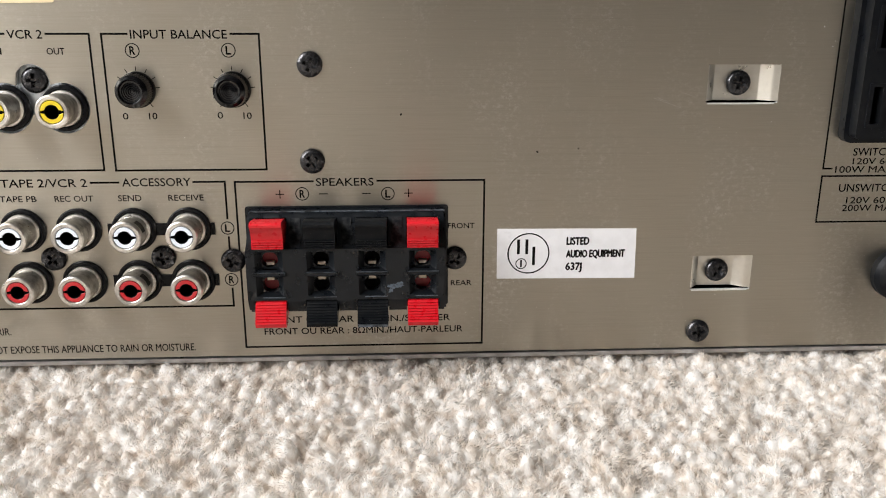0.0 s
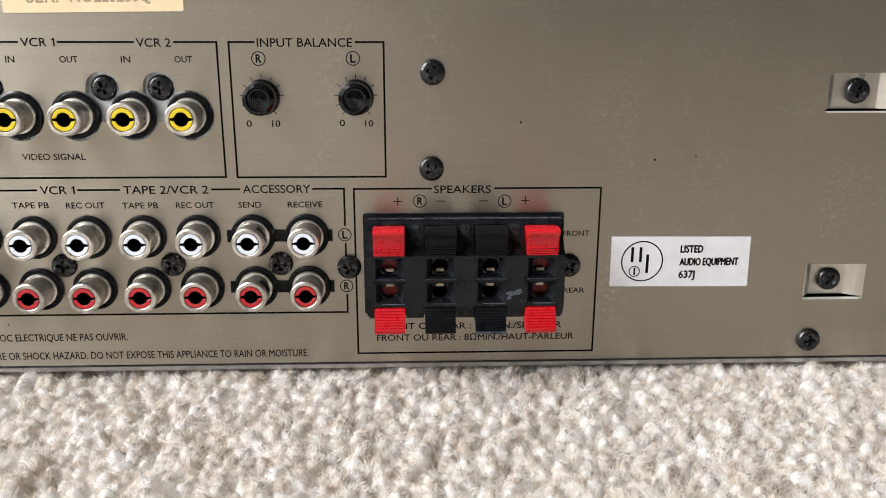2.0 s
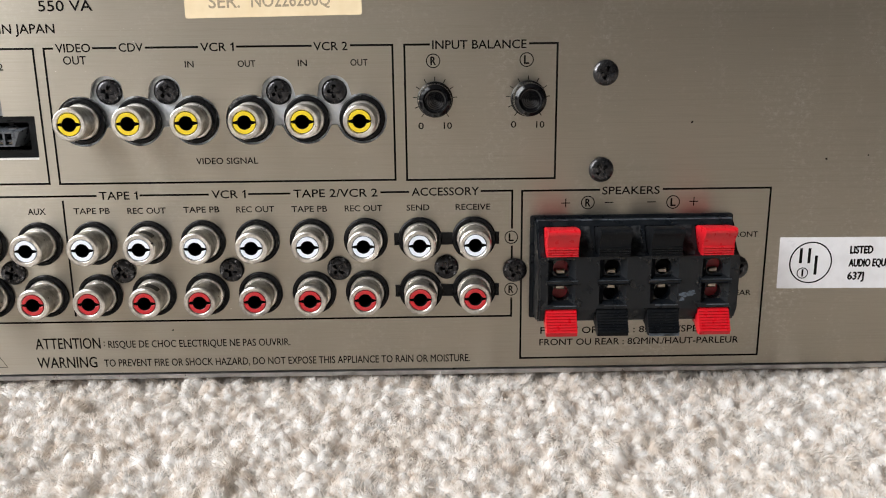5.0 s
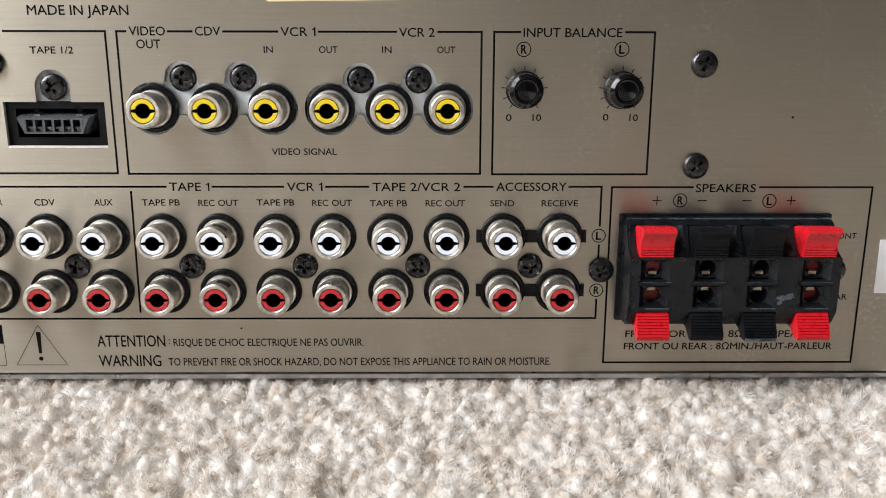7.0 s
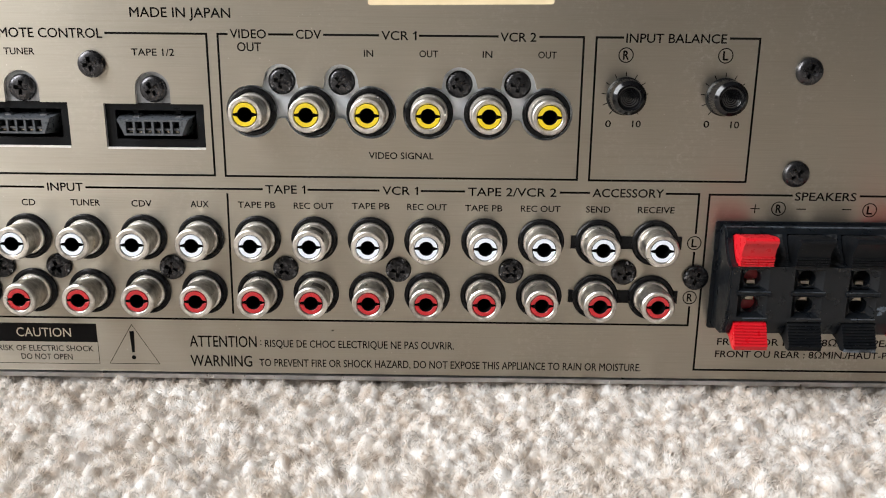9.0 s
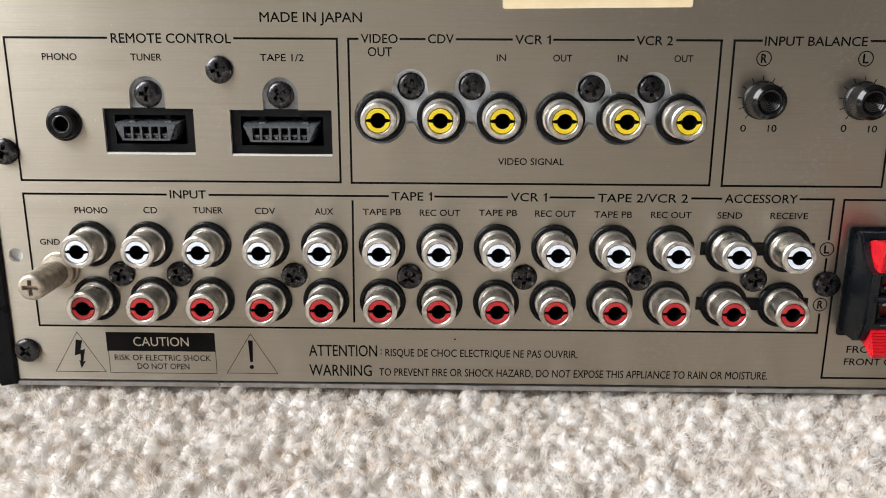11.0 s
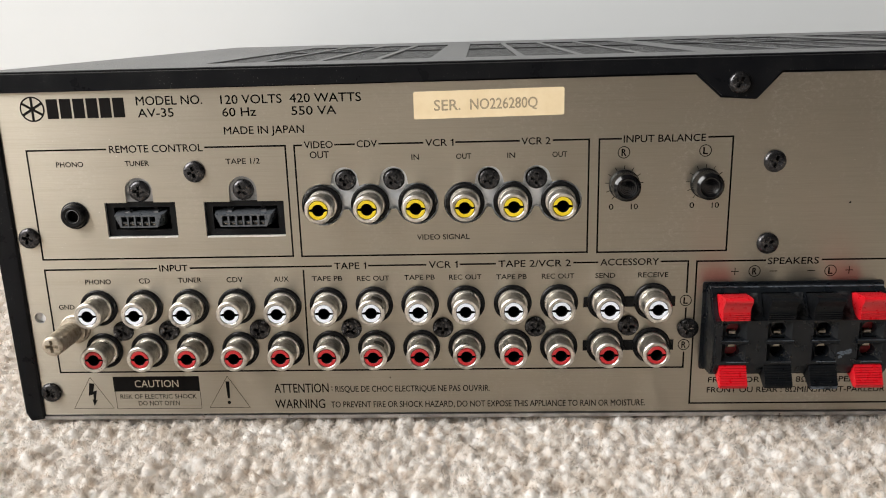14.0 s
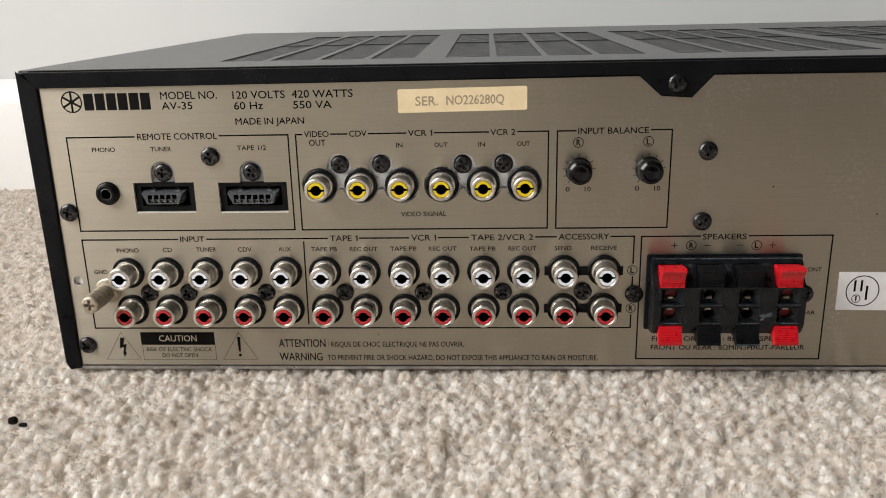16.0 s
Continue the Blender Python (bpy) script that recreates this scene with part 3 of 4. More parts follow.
def jack_meshes():
    flange = mesh_from(lathe([(3.0, 0.0), (5.65, 0.0), (5.65, 0.55), (5.35, 0.85), (4.75, 0.9), (4.6, 0.45), (3.0, 0.45)], 40), "jack_flange", 30)
    flange.materials.append(RING)
    shell = mesh_from(lathe([(4.45, 0.3), (4.45, 1.1), (4.3, 1.4), (3.82, 1.5), (3.8, 4.0), (4.04, 4.3), (4.08, 7.6), (3.98, 8.1), (3.7, 8.4), (3.0, 8.4), (2.82, 8.2), (2.8, 6.0)], 40), "jack_shell", 30)
    shell.materials.append(NICKEL)
    hole = mesh_from(lathe([(2.82, 7.9), (1.7, 7.9), (1.7, 8.26), (1.6, 8.26), (1.5, 2.0), (0, 2.0)], 28), "jack_socket", 30)
    hole.materials.append(HOLE)
    inserts = {}
    for mat in (JACK_WHITE, JACK_RED, JACK_YELLOW):
        bm = prism(half_ring(True), (), 6.9, 8.3)
        prism(half_ring(False), (), 6.9, 8.3, bm)
        edges = [e for e in bm.edges if all(v.co.y < -8.2 * MM for v in e.verts) and len(e.link_faces) == 2 and e.calc_face_angle(0) > 1]
        bmesh.ops.bevel(bm, geom=edges, offset=0.07 * MM, segments=1, affect="EDGES")
        me = mesh_from(bm, "jack_insert", 30)
        me.materials.append(mat)
        inserts[mat.name] = me
    return flange, shell, hole, inserts


FLANGE, SHELL, SOCKET_HOLE, INSERTS = jack_meshes()


def jack(x, z, mat, d=0.0, turn=0.0):
    ob = part("rca_jack", FLANGE, None, receiver, mat.name.split("_")[0] + " phono jack with nickel shell")
    ob.location = at_panel(x, z, d)
    sh = part("shell", SHELL, None, ob)
    sh.rotation_euler = (0, radians(turn), 0)
    part("socket", SOCKET_HOLE, None, ob)
    part("insert", INSERTS[mat.name], None, ob)
    return ob


def crimp_slot(parent, turn):
    """A dark crimped slot pressed into the back of a jack's shell."""
    bm = bmesh.new()
    rows = []
    for r in (3.6, 4.1):
        for d in (4.6, 6.9):
            rows.append([bm.verts.new(at_panel(r * math.sin(radians(turn + a)), r * math.cos(radians(turn + a)), d)) for a in range(-24, 25, 6)])
    order = [rows[0], rows[1], rows[3], rows[2]]
    for p, q in zip(order, order[1:] + order[:1]):
        for i in range(len(p) - 1):
            bm.faces.new((p[i], p[i + 1], q[i + 1], q[i]))
    for i in (0, -1):
        bm.faces.new([r[i] for r in order])
    part("crimp_slot", bm, OLD_TARNISH, parent, "dark crimped slot")


OLD_TARNISH = make_grimy("black_tarnish", (0.05, 0.046, 0.04), (0.12, 0.11, 0.095), 0.45, 0.8, 900.0, (0, 0.8), 0.08)
JACK_X = [-188.3, -174.2, -159.9, -145.7, -131.6, -117.7, -103.8, -90.0, -76.2, -62.3, -48.5, -34.6, -20.8]
for n, x in enumerate(JACK_X):
    pair = (jack(x, 38.6, JACK_WHITE, 0.0, 47 * n), jack(x, 24.7, JACK_RED, 0.0, 31 * n + 60))
    if n in (6, 11):
        for ob in pair:
            crimp_slot(ob, 24 if n == 6 else 55)
for n, x in enumerate(VIDEO_X):
    jack(x, VIDEO_Z, JACK_YELLOW, -0.6, 77 * n)

# zinc plates behind the openings of the video jacks
for n in (0, 1):
    xs = VIDEO_X[3 * n : 3 * n + 3]
    part("jack_plate", block(xs[0] - 8, 61, -2.7, xs[2] + 8, 83, -2.0), ZINC, receiver, "bare galvanised steel plate")

# link bars between the accessory jacks
for z in (38.6, 24.8):
    bm = block(-41.2, z - 1.55, 0.0, -14.3, z + 1.55, 0.35, 0.1)
    part("jack_link", bm, RING, receiver)


# -- control sockets
def control_socket(x0, z0, x1, z1, sx, sz, count, tcx):
    ob = part("control_socket", prism(rounded(x0 - 1.5, z0 - 2.0, x1 + 1.5, z1 + 8, 0.5), [rect(x0 + 2.2, z0 + 1.9, x1 - 2.2, z1 - 1.6)], -2.0, -1.15), PLASTIC, receiver, "black multi-pin control socket")
    part("well", block(x0 + 1.5, z0 + 1.2, -6.4, x1 - 1.5, z1 - 1.0, -6.0), HOLE, ob)
    top, low = count * 2.62 + 1.1, count * 2.62 - 2.1
    zt, zl = z1 - 3.6, z1 - 7.3
    trap = [(tcx - low / 2, zl), (tcx + low / 2, zl), (tcx + top / 2, zt), (tcx - top / 2, zt)]
    root = [(tcx - low / 2 - 0.6, zl - 0.5), (tcx + low / 2 + 0.6, zl - 0.5), (tcx + top / 2 + 1.0, zt + 1.2), (tcx - top / 2 - 1.0, zt + 1.2)]
    pitch = (low - 0.4) / count
    holes = [rect(tcx + (k - (count - 1) / 2) * pitch - 0.82, zl + 0.45, tcx + (k - (count - 1) / 2) * pitch + 0.82, zt - 0.45) for k in range(count)]
    bm = prism(trap, holes, -2.0, 1.2)
    # drafted skirt running back from the pin face
    fore = [bm.verts.new(at_panel(x, z, 1.19)) for x, z in trap]
    rear = [bm.verts.new(at_panel(x, z, -5.5)) for x, z in root]
    for i in range(4):
        j = (i + 1) % 4
        bm.faces.new((fore[i], fore[j], rear[j], rear[i]))
    part("plug_body", bm, GREY_PLASTIC, ob)
    part("plug_core", block(tcx - low / 2, zl + 0.2, -2.6, tcx + low / 2, zt - 0.3, -1.2), HOLE, ob)
    for k in range(count):
        cx = tcx + (k - (count - 1) / 2) * pitch
        part("contact", block(cx - 0.66, zl + 1.15, -1.3, cx + 0.66, zl + 1.65, 0.7, 0.08), GREY_PLASTIC, ob)
        part("contact", block(cx - 0.36, zl + 0.62, -1.3, cx + 0.36, zl + 1.0, 0.3, 0.08), OLD_NICKEL, ob)
    for sx_ in (-0.27, 0.33):
        lx = tcx + sx_ * top
        part("lug", block(lx - 0.8, zt + 0.1, -2.6, lx + 0.8, zt + 0.62, -0.9, 0.12), LUG, ob, "scuffed pale lug")
        # solid black block painted as the shade of a notch
        part("keyway", block(lx - 0.5, zt + 1.3, -4.6, lx + 0.7, zt + 2.1, -1.0), HOLE, ob)
    # zinc bracket behind the screw tab, added lip with the opening's glint painted in
    part("bracket_tab", block(sx - 4.4, z1 + 0.15, -1.14, sx + 4.4, sz + 4.6, -0.95), SHADED_ZINC, ob, "bare zinc bracket")
    lip = block(x0 + 0.2, z0 - 0.4, -0.4, x1 - 0.1, z0 + 0.06, 0.1, 0.04)
    part("cut_lip", lip, EDGE_GLINT, ob, "bare cut edge with a painted glint")


for s in SOCKETS:
    control_socket(*s)


part("backing_plate", block(-209.5, 32, -2.2, -204.6, 39, -1.4), WHITE_STICKER, receiver)


# -- small control jack, ground post
mini = part("mini_jack", lathe([(1.95, 0.1), (1.95, 2.0), (2.15, 2.3), (2.9, 2.4), (3.4, 2.1), (3.6, 1.5), (3.65, 0.7), (4.1, 0.5), (4.1, 0.0)], 36), RING, receiver, "black mini jack socket", smooth=35, loc=at_panel(-191.6, 67.6))
# shallow black disc stands in for the shade of a deep hole
part("socket", lathe([(0, 0.25), (1.96, 0.25), (1.96, 0.1)], 24), HOLE, mini)
part("sleeve", lathe([(1.98, 1.2), (2.0, 2.12), (1.86, 2.16), (1.82, 1.2)], 24), SHADED_ZINC, mini, smooth=35)


def ground_post():
    ob = part("ground_post", lathe([(0, 0), (4.6, 0), (4.6, 0.6), (4.2, 0.9), (3.6, 0.9), (3.6, 1.6), (4.0, 1.8), (4.0, 2.3), (3.0, 2.5), (3.0, 4.0)], 36), OLD_NICKEL, receiver, "aged nickel ground terminal screw", smooth=35, loc=at_panel(-196.6, 31.9))
    bm = lathe([(2.6, 3.4), (3.1, 3.8), (3.2, 4.1), (3.2, 13.8), (3.1, 14.2)], 72, knurl=(2, 3, 0.13))
    cross_head(bm, [(3.1, 14.2), (3.0, 14.7), (2.7, 15.0), (2.3, 15.1)], 1.9, 0.5, 15.12, 1.3, 0.7)
    part("thumb_nut", bm, OLD_NICKEL, ob, smooth=35)


ground_post()


# -- input balance knobs
def knob(x, z):
    ob = part("balance_knob", lathe([(0, 0), (4.4, 0), (4.4, 0.7), (4.25, 1.0), (4.15, 1.2), (4.0, 4.9), (3.85, 5.3), (3.1, 6.05), (2.9, 6.1), (2.75, 5.9), (2.6, 5.65), (2.45, 5.6), (2.25, 5.6), (2.05, 5.35), (1.8, 5.4), (1.6, 5.15), (1.35, 5.2), (1.15, 4.95), (0.9, 5.0), (0.7, 4.75), (0.45, 4.8), (0.3, 4.6), (0, 4.6)], 88, knurl=(4, 5, 0.17)),
              KNOB, receiver, "small knurled black balance knob", smooth=25, loc=at_panel(x, z))
    return ob


for kx in (-30.3, -7.3):
    knob(kx, 73.8)


# -- speaker terminals
COLUMNS = [0.5, 13.25, 26.0, 38.7]


def speaker_terminals():
    x0, x1 = -5.3, 44.7
    # outline seen from the side: (d, z)
    prof = [(0, 17.6), (5.5, 17.6), (8.6, 18.8), (10.4, 22.0), (10.5, 28.0), (10.5, 35.8), (9.6, 35.9), (7.8, 36.9), (6.3, 38.6), (5.2, 40.7), (4.5, 42.3), (3.8, 43.1), (2.6, 43.6), (0, 43.6)]
    bm = bmesh.new()
    sides = [[bm.verts.new(at_panel(x, z, d)) for d, z in prof] for x in (x0, x1)]
    n = len(prof)
    for i in range(n):
        j = (i + 1) % n
        bm.faces.new((sides[0][i], sides[0][j], sides[1][j], sides[1][i]))
    bm.faces.new(sides[0])
    bm.faces.new(sides[1])
    bmesh.ops.recalc_face_normals(bm, faces=bm.faces)
    rim = [e for e in bm.edges if len({round(v.co.x, 5) for v in e.verts}) == 1 and any(v.co.y < -0.0005 for v in e.verts)]
    bmesh.ops.bevel(bm, geom=rim, offset=0.5 * MM, segments=2, affect="EDGES")
    cut = bmesh.new()
    for cx in COLUMNS:
        # shallow funnel field with a round wire hole and a contact slot, above and below the ledge
        for up in (1, -1):
            zc = 29.45 + up * 3.25
            lo, hi = (29.85, 35.3) if up > 0 else (23.2, 29.0)
            wide, tight = rect(cx - 3.8, lo, cx + 3.8, hi), rect(cx - 2.0, zc - 1.9, cx + 2.0, zc + 1.9)
            near = [cut.verts.new(at_panel(x, z, 10.9)) for x, z in wide]
            deep = [cut.verts.new(at_panel(x, z, 8.9)) for x, z in tight]
            for i in range(4):
                j = (i + 1) % 4
                cut.faces.new((deep[i], deep[j], near[j], near[i]))
            cut.faces.new(deep)
            cut.faces.new(near)
            prism(disc(cx, zc, 2.05, 24), (), 4.5, 9.6, cut)
            prism(rect(cx - 1.9, zc - up * 2.7 - 0.55, cx + 1.9, zc - up * 2.7 + 0.55), (), 6.0, 9.9, cut)
        prism(rect(cx - 4.1, 36.2, cx + 4.1, 42.3), (), 2.0, 12.0, cut)
        prism(rect(cx - 4.1, 17.0, cx + 4.1, 22.4), (), 3.0, 12.0, cut)
    me = carved(bm, cut, "terminal_block")
    me.set_sharp_from_angle(angle=radians(32))
    base = part("speaker_terminal", me, BLOCK, receiver, "black spring-clip speaker terminal block with red and black levers")
    part("mounting_flange", prism(rounded(-6.4, 17.0, 45.6, 44.3, 0.6), (), 0.0, 0.5), BLOCK, base)
    # a dried paint smear on the front
    rng = np.random.default_rng(4)
    for cx, cz, w, h in ((31.2, 25.9, 1.5, 0.7), (32.9, 26.3, 1.1, 0.8), (30.6, 24.7, 0.7, 0.6)):
        pts = [(cx + w * math.cos(a) * k, cz + h * math.sin(a) * k) for a, k in zip((2 * math.pi * i / 18 for i in range(18)), rng.uniform(0.5, 1.15, 18))]
        part("paint_smear", prism(pts, (), 10.4, 10.54), SMEAR, base, "dried grey paint smear")
    # grey dust settled on the slope between the upper levers
    slope = [(9.75, 36.0), (7.95, 37.0), (6.45, 38.7), (5.35, 40.75), (4.65, 42.3)]
    for lo, hi in ((5.0, 8.6), (18.0, 21.5), (30.6, 34.2)):
        bm = bmesh.new()
        rows = []
        for d, z in slope:
            a, b = lo + rng.uniform(0, 0.9), hi - rng.uniform(0, 0.9)
            rows.append([bm.verts.new(at_panel(a + (b - a) * k / 5, z + rng.uniform(-0.1, 0.1), d + 0.02)) for k in range(6)])
        for p, q in zip(rows, rows[1:]):
            for i in range(5):
                bm.faces.new((p[i], p[i + 1], q[i + 1], q[i]))
        part("dust_film", bm, DUSTY, base, "grey dust film", smooth=60)
    # thin pale strip painted as the highlight on the top edge
    part("worn_edge", block(x0 + 0.4, 43.25, 2.5, x1 - 0.4, 43.62, 3.1, 0.1), EDGE_LIGHT_SCUFF, base, "painted highlight along the top edge")
    part("scuff", block(22.4, 15.85, 12.1, 29.6, 16.5, 12.8, 0.15), EDGE_LIGHT_SCUFF, base, "pale scuffed lever tip")
    for cx in COLUMNS:
        # further painted highlights on the ledge and pocket rims
        part("worn_edge", block(cx - 3.9, 29.7, 10.75, cx + 3.9, 29.9, 10.95, 0.05), EDGE_LIGHT_SCUFF, base)
        part("worn_edge", block(cx - 1.9, 23.1, 10.3, cx + 3.7, 23.3, 10.5, 0.05), EDGE_LIGHT_SCUFF, base)
    for n, cx in enumerate(COLUMNS):
        mat = RED if n in (0, 3) else PLASTIC
        inner = DEEP_RED if n in (0, 3) else HOLE
        # upper lever: a wedge with a rounded nose and fine ridges
        part("lever", lever(cx, True), mat, base, "red speaker lever" if n in (0, 3) else "black speaker lever", smooth=28)
        part("lever", lever(cx, False), mat, base, "red speaker lever" if n in (0, 3) else "black speaker lever", smooth=28)
        for up in (1, -1):
            zc = 29.45 + up * 3.25
            part("wire_hole_backing", prism(disc(cx, zc, 2.3, 20), (), 5.4, 6.4), inner, base)
            part("contact_strip", block(cx - 0.95, zc - up * 1.25 - 0.4, 6.3, cx + 0.95, zc - up * 1.25 + 0.4, 7.9, 0.15), OLD_NICKEL, base)
        part("divider_ledge", block(cx - 3.9, 29.0, 9.2, cx + 3.9, 29.85, 10.9, 0.2), BLOCK, base)


def lever(cx, up):
    w = 3.85
    if up:
        prof = [(2.2, 41.0), (6.0, 42.5), (9.6, 43.0), (11.9, 43.2), (12.6, 43.05), (12.95, 42.6), (12.9, 42.0), (12.4, 41.3), (11.8, 40.5), (11.4, 39.5), (11.15, 38.6)]
        ridge0, ridge1, back = (11.1, 38.4), (10.9, 35.9), [(9.2, 35.8), (3.0, 36.8)]
        ridges = 4
    else:
        prof = [(3.2, 22.0), (9.9, 22.2)]
        ridge0, ridge1, back = (10.2, 21.9), (12.7, 16.8), [(12.4, 15.9), (11.0, 15.8), (8.0, 17.6), (3.2, 18.4)]
        ridges = 8
    for k in range(ridges):
        for f, out in ((0.06, 0.0), (0.26, 0.36), (0.68, 0.36), (0.86, 0.0)):
            t = (k + f) / ridges
            prof.append((ridge0[0] + (ridge1[0] - ridge0[0]) * t + out, ridge0[1] + (ridge1[1] - ridge0[1]) * t))
    prof += back
    bm = bmesh.new()
    sides = [[bm.verts.new(at_panel(x, z, d)) for d, z in prof] for x in (cx - w, cx + w)]
    n = len(prof)
    for i in range(n):
        j = (i + 1) % n
        bm.faces.new((sides[0][i], sides[0][j], sides[1][j], sides[1][i]))
    bm.faces.new(sides[0])
    bm.faces.new(sides[1])
    return bm


speaker_terminals()


# -- pressed-in clips on the plain part of the panel
def clip(x0, z0, x1, z1):
    deep, slope, ramp = 2.4, 2.6, 4.6
    line = [(x0, -0.05), (x0 + 0.5, -0.25), (x0 + slope - 0.4, -deep + 0.2), (x0 + slope, -deep), (x1 - ramp, -deep), (x1 - ramp + 0.4, -deep + 0.15), (x1 - 2.0, -0.6), (x1 - 1.1, -0.25), (x1 - 0.3, -0.12), (x1, -0.03)]
    # bright strip added as the glint along the lower cut edge
    lip = block(x0 + 0.4, z0 - 0.3, -0.4, x1 - 0.8, z0 + 0.05, 0.09, 0.04)
    part("cut_lip", lip, EDGE_GLINT, receiver, "bare cut edge with a painted glint")
    bm = bmesh.new()
    rows = []
    for thick in (0.0, -0.9):
        rows.append([[bm.verts.new(at_panel(x, z, d + thick)) for x, d in line] for z in (z0 + 0.5, z1 - 0.1)])
    for r in rows:
        for i in range(len(line) - 1):
            bm.faces.new((r[0][i], r[0][i + 1], r[1][i + 1], r[1][i]))
    for e in (0, 1):
        for i in range(len(line) - 1):
            bm.faces.new((rows[0][e][i], rows[0][e][i + 1], rows[1][e][i + 1], rows[1][e][i]))
    part("pressed_clip", bm, STEEL_TAN, receiver, "pressed-in metal bridge with a screw", smooth=50)
    # black plate that stands in for the shade behind the clip
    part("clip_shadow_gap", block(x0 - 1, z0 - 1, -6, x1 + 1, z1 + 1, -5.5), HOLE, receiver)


STEEL_TAN = make_grimy("champagne_steel", (0.72, 0.69, 0.62), (0.6, 0.57, 0.5), 0.36, 1.0, 250.0, (0, 0.6), 0.05)
for c in CLIPS:
    clip(*c)
# black sheet added behind the panel as the shade inside the case
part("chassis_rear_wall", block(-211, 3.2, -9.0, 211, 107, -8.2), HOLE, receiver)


# -- mains outlets and cord
def outlets():
    ob = part("mains_outlet", prism(rounded(146.3, 60.1, 184.0, 101.0, 2.2), (), 0.0, 3.0), PLASTIC, receiver, "black plastic mains outlet block")
    me = carved(prism(rounded(147.5, 61.5, 182.2, 99.4, 1.4), (), 2.9, 6.5), outlet_cuts(), "outlet_face")
    part("outlet_face", me, PLASTIC, ob)
    part("outlet_well", block(149.0, 63.0, 2.95, 180.5, 98.5, 3.05), HOLE, ob)
    for zc in (70.0, 88.5):
        part("slot_frame", prism(rounded(149.3, zc - 5.5, 153.8, zc + 5.5, 0.4), [rect(150.3, zc - 4.6, 152.8, zc + 4.6)], 6.4, 6.9), PLASTIC, ob)
    gl = part("cord_grommet", lathe([(0, 0), (7.2, 0), (7.2, 2.0), (6.2, 3.0), (5.2, 9.0), (4.2, 10.0), (0, 10.0)], 32), PLASTIC, receiver, "black strain relief of the mains cord", smooth=35, loc=at_panel(168.0, 24.0))
    bm = bmesh.new()
    path = [(0, 0, 9.0), (0.5, -1.0, 16.0), (1.5, -5.0, 24.0), (4.0, -14.0, 32.0), (9.0, -20.8, 42.0), (20.0, -21.0, 60.0), (45.0, -21.0, 80.0), (90, -21.0, 90.0)]
    rings = []
    for k, (x, z, d) in enumerate(path):
        a = Vector(path[max(k - 1, 0)])
        b = Vector(path[min(k + 1, len(path) - 1)])
        t = (b - a).normalized()
        u = t.cross(Vector((0.3, 1, 0.2))).normalized()
        v = t.cross(u)
        rings.append([bm.verts.new(at_panel(*(Vector((x, z, d)) + 2.6 * (u * math.cos(q) + v * math.sin(q))))) for q in (2 * math.pi * i / 12 for i in range(12))])
    for a, b in zip(rings, rings[1:]):
        for i in range(12):
            bm.faces.new((a[i], a[(i + 1) % 12], b[(i + 1) % 12], b[i]))
    part("mains_cord", bm, PLASTIC, gl, smooth=60)


def outlet_cuts():
    cut = bmesh.new()
    for zc in (70.0, 88.5):
        prism(rect(150.3, zc - 4.6, 152.8, zc + 4.6), (), 2.0, 7.5, cut)
        prism(rect(164.0, zc - 3.8, 166.0, zc + 3.8), (), 2.0, 7.5, cut)
        prism(disc(159.0, zc - 6.2, 2.0, 20), (), 2.0, 7.5, cut)
    return cut


outlets()


# -- printing: frames
LW = 0.5
def frame_lines(x0, z0, x1, z1, gaps=()):
    """A printed box whose top line is broken at the gaps."""
    seg = [(x0, z0, x1, z0), (x0, z0, x0, z1), (x1, z0, x1, z1)]
    x = x0
    for a, b in sorted(gaps):
        seg.append((x, z1, a, z1))
        x = b
    seg.append((x, z1, x1, z1))
    return seg


TZ, MZ, BZ = 87.0, 53.95, 17.4
strokes(frame_lines(-203.4, MZ + 0.1, -127.3, TZ, [(-179.9, -150.6)]), LW, panel)
strokes(frame_lines(-124.7, MZ, -40.5, TZ, [(-122.6, -112.8), (-107.4, -100.1), (-87.7, -78.1), (-60.3, -50.5)]), LW, panel)
strokes(frame_lines(-37.6, MZ - 0.1, -0.3, TZ, [(-31.6, -7.0)]), LW, panel)
low = [(-203.5, BZ, -11.0, BZ), (-203.5, BZ, -203.5, 50.8)]
x = -203.5
for a, b in ((-169.2, -158.7), (-116.2, -104.9), (-88.0, -77.6), (-67.4, -44.2), (-37.4, -18.8)):
    low.append((x, 50.8, a, 50.8))
    x = b
low += [(x, 50.8, -11.0, 50.8), (-11.0, 50.8, -11.0, 41.2), (-11.0, 36.2, -11.0, 27.2), (-11.0, 22.2, -11.0, BZ)]
strokes(low, LW, panel)
strokes([(-124.6, 49.5, -124.9, 19.2)], LW, panel, name="printed_line")
strokes(frame_lines(-8.5, 5.5, 54.9, 50.7, [(11.1, 27.5)]), LW, panel)
strokes([(143.7, 105.0, 143.7, 52.9), (143.7, 52.9, 146.0, 52.9)], 0.45, panel)
strokes(frame_lines(143.7, 38.5, 205.0, 50.9), 0.45, panel)

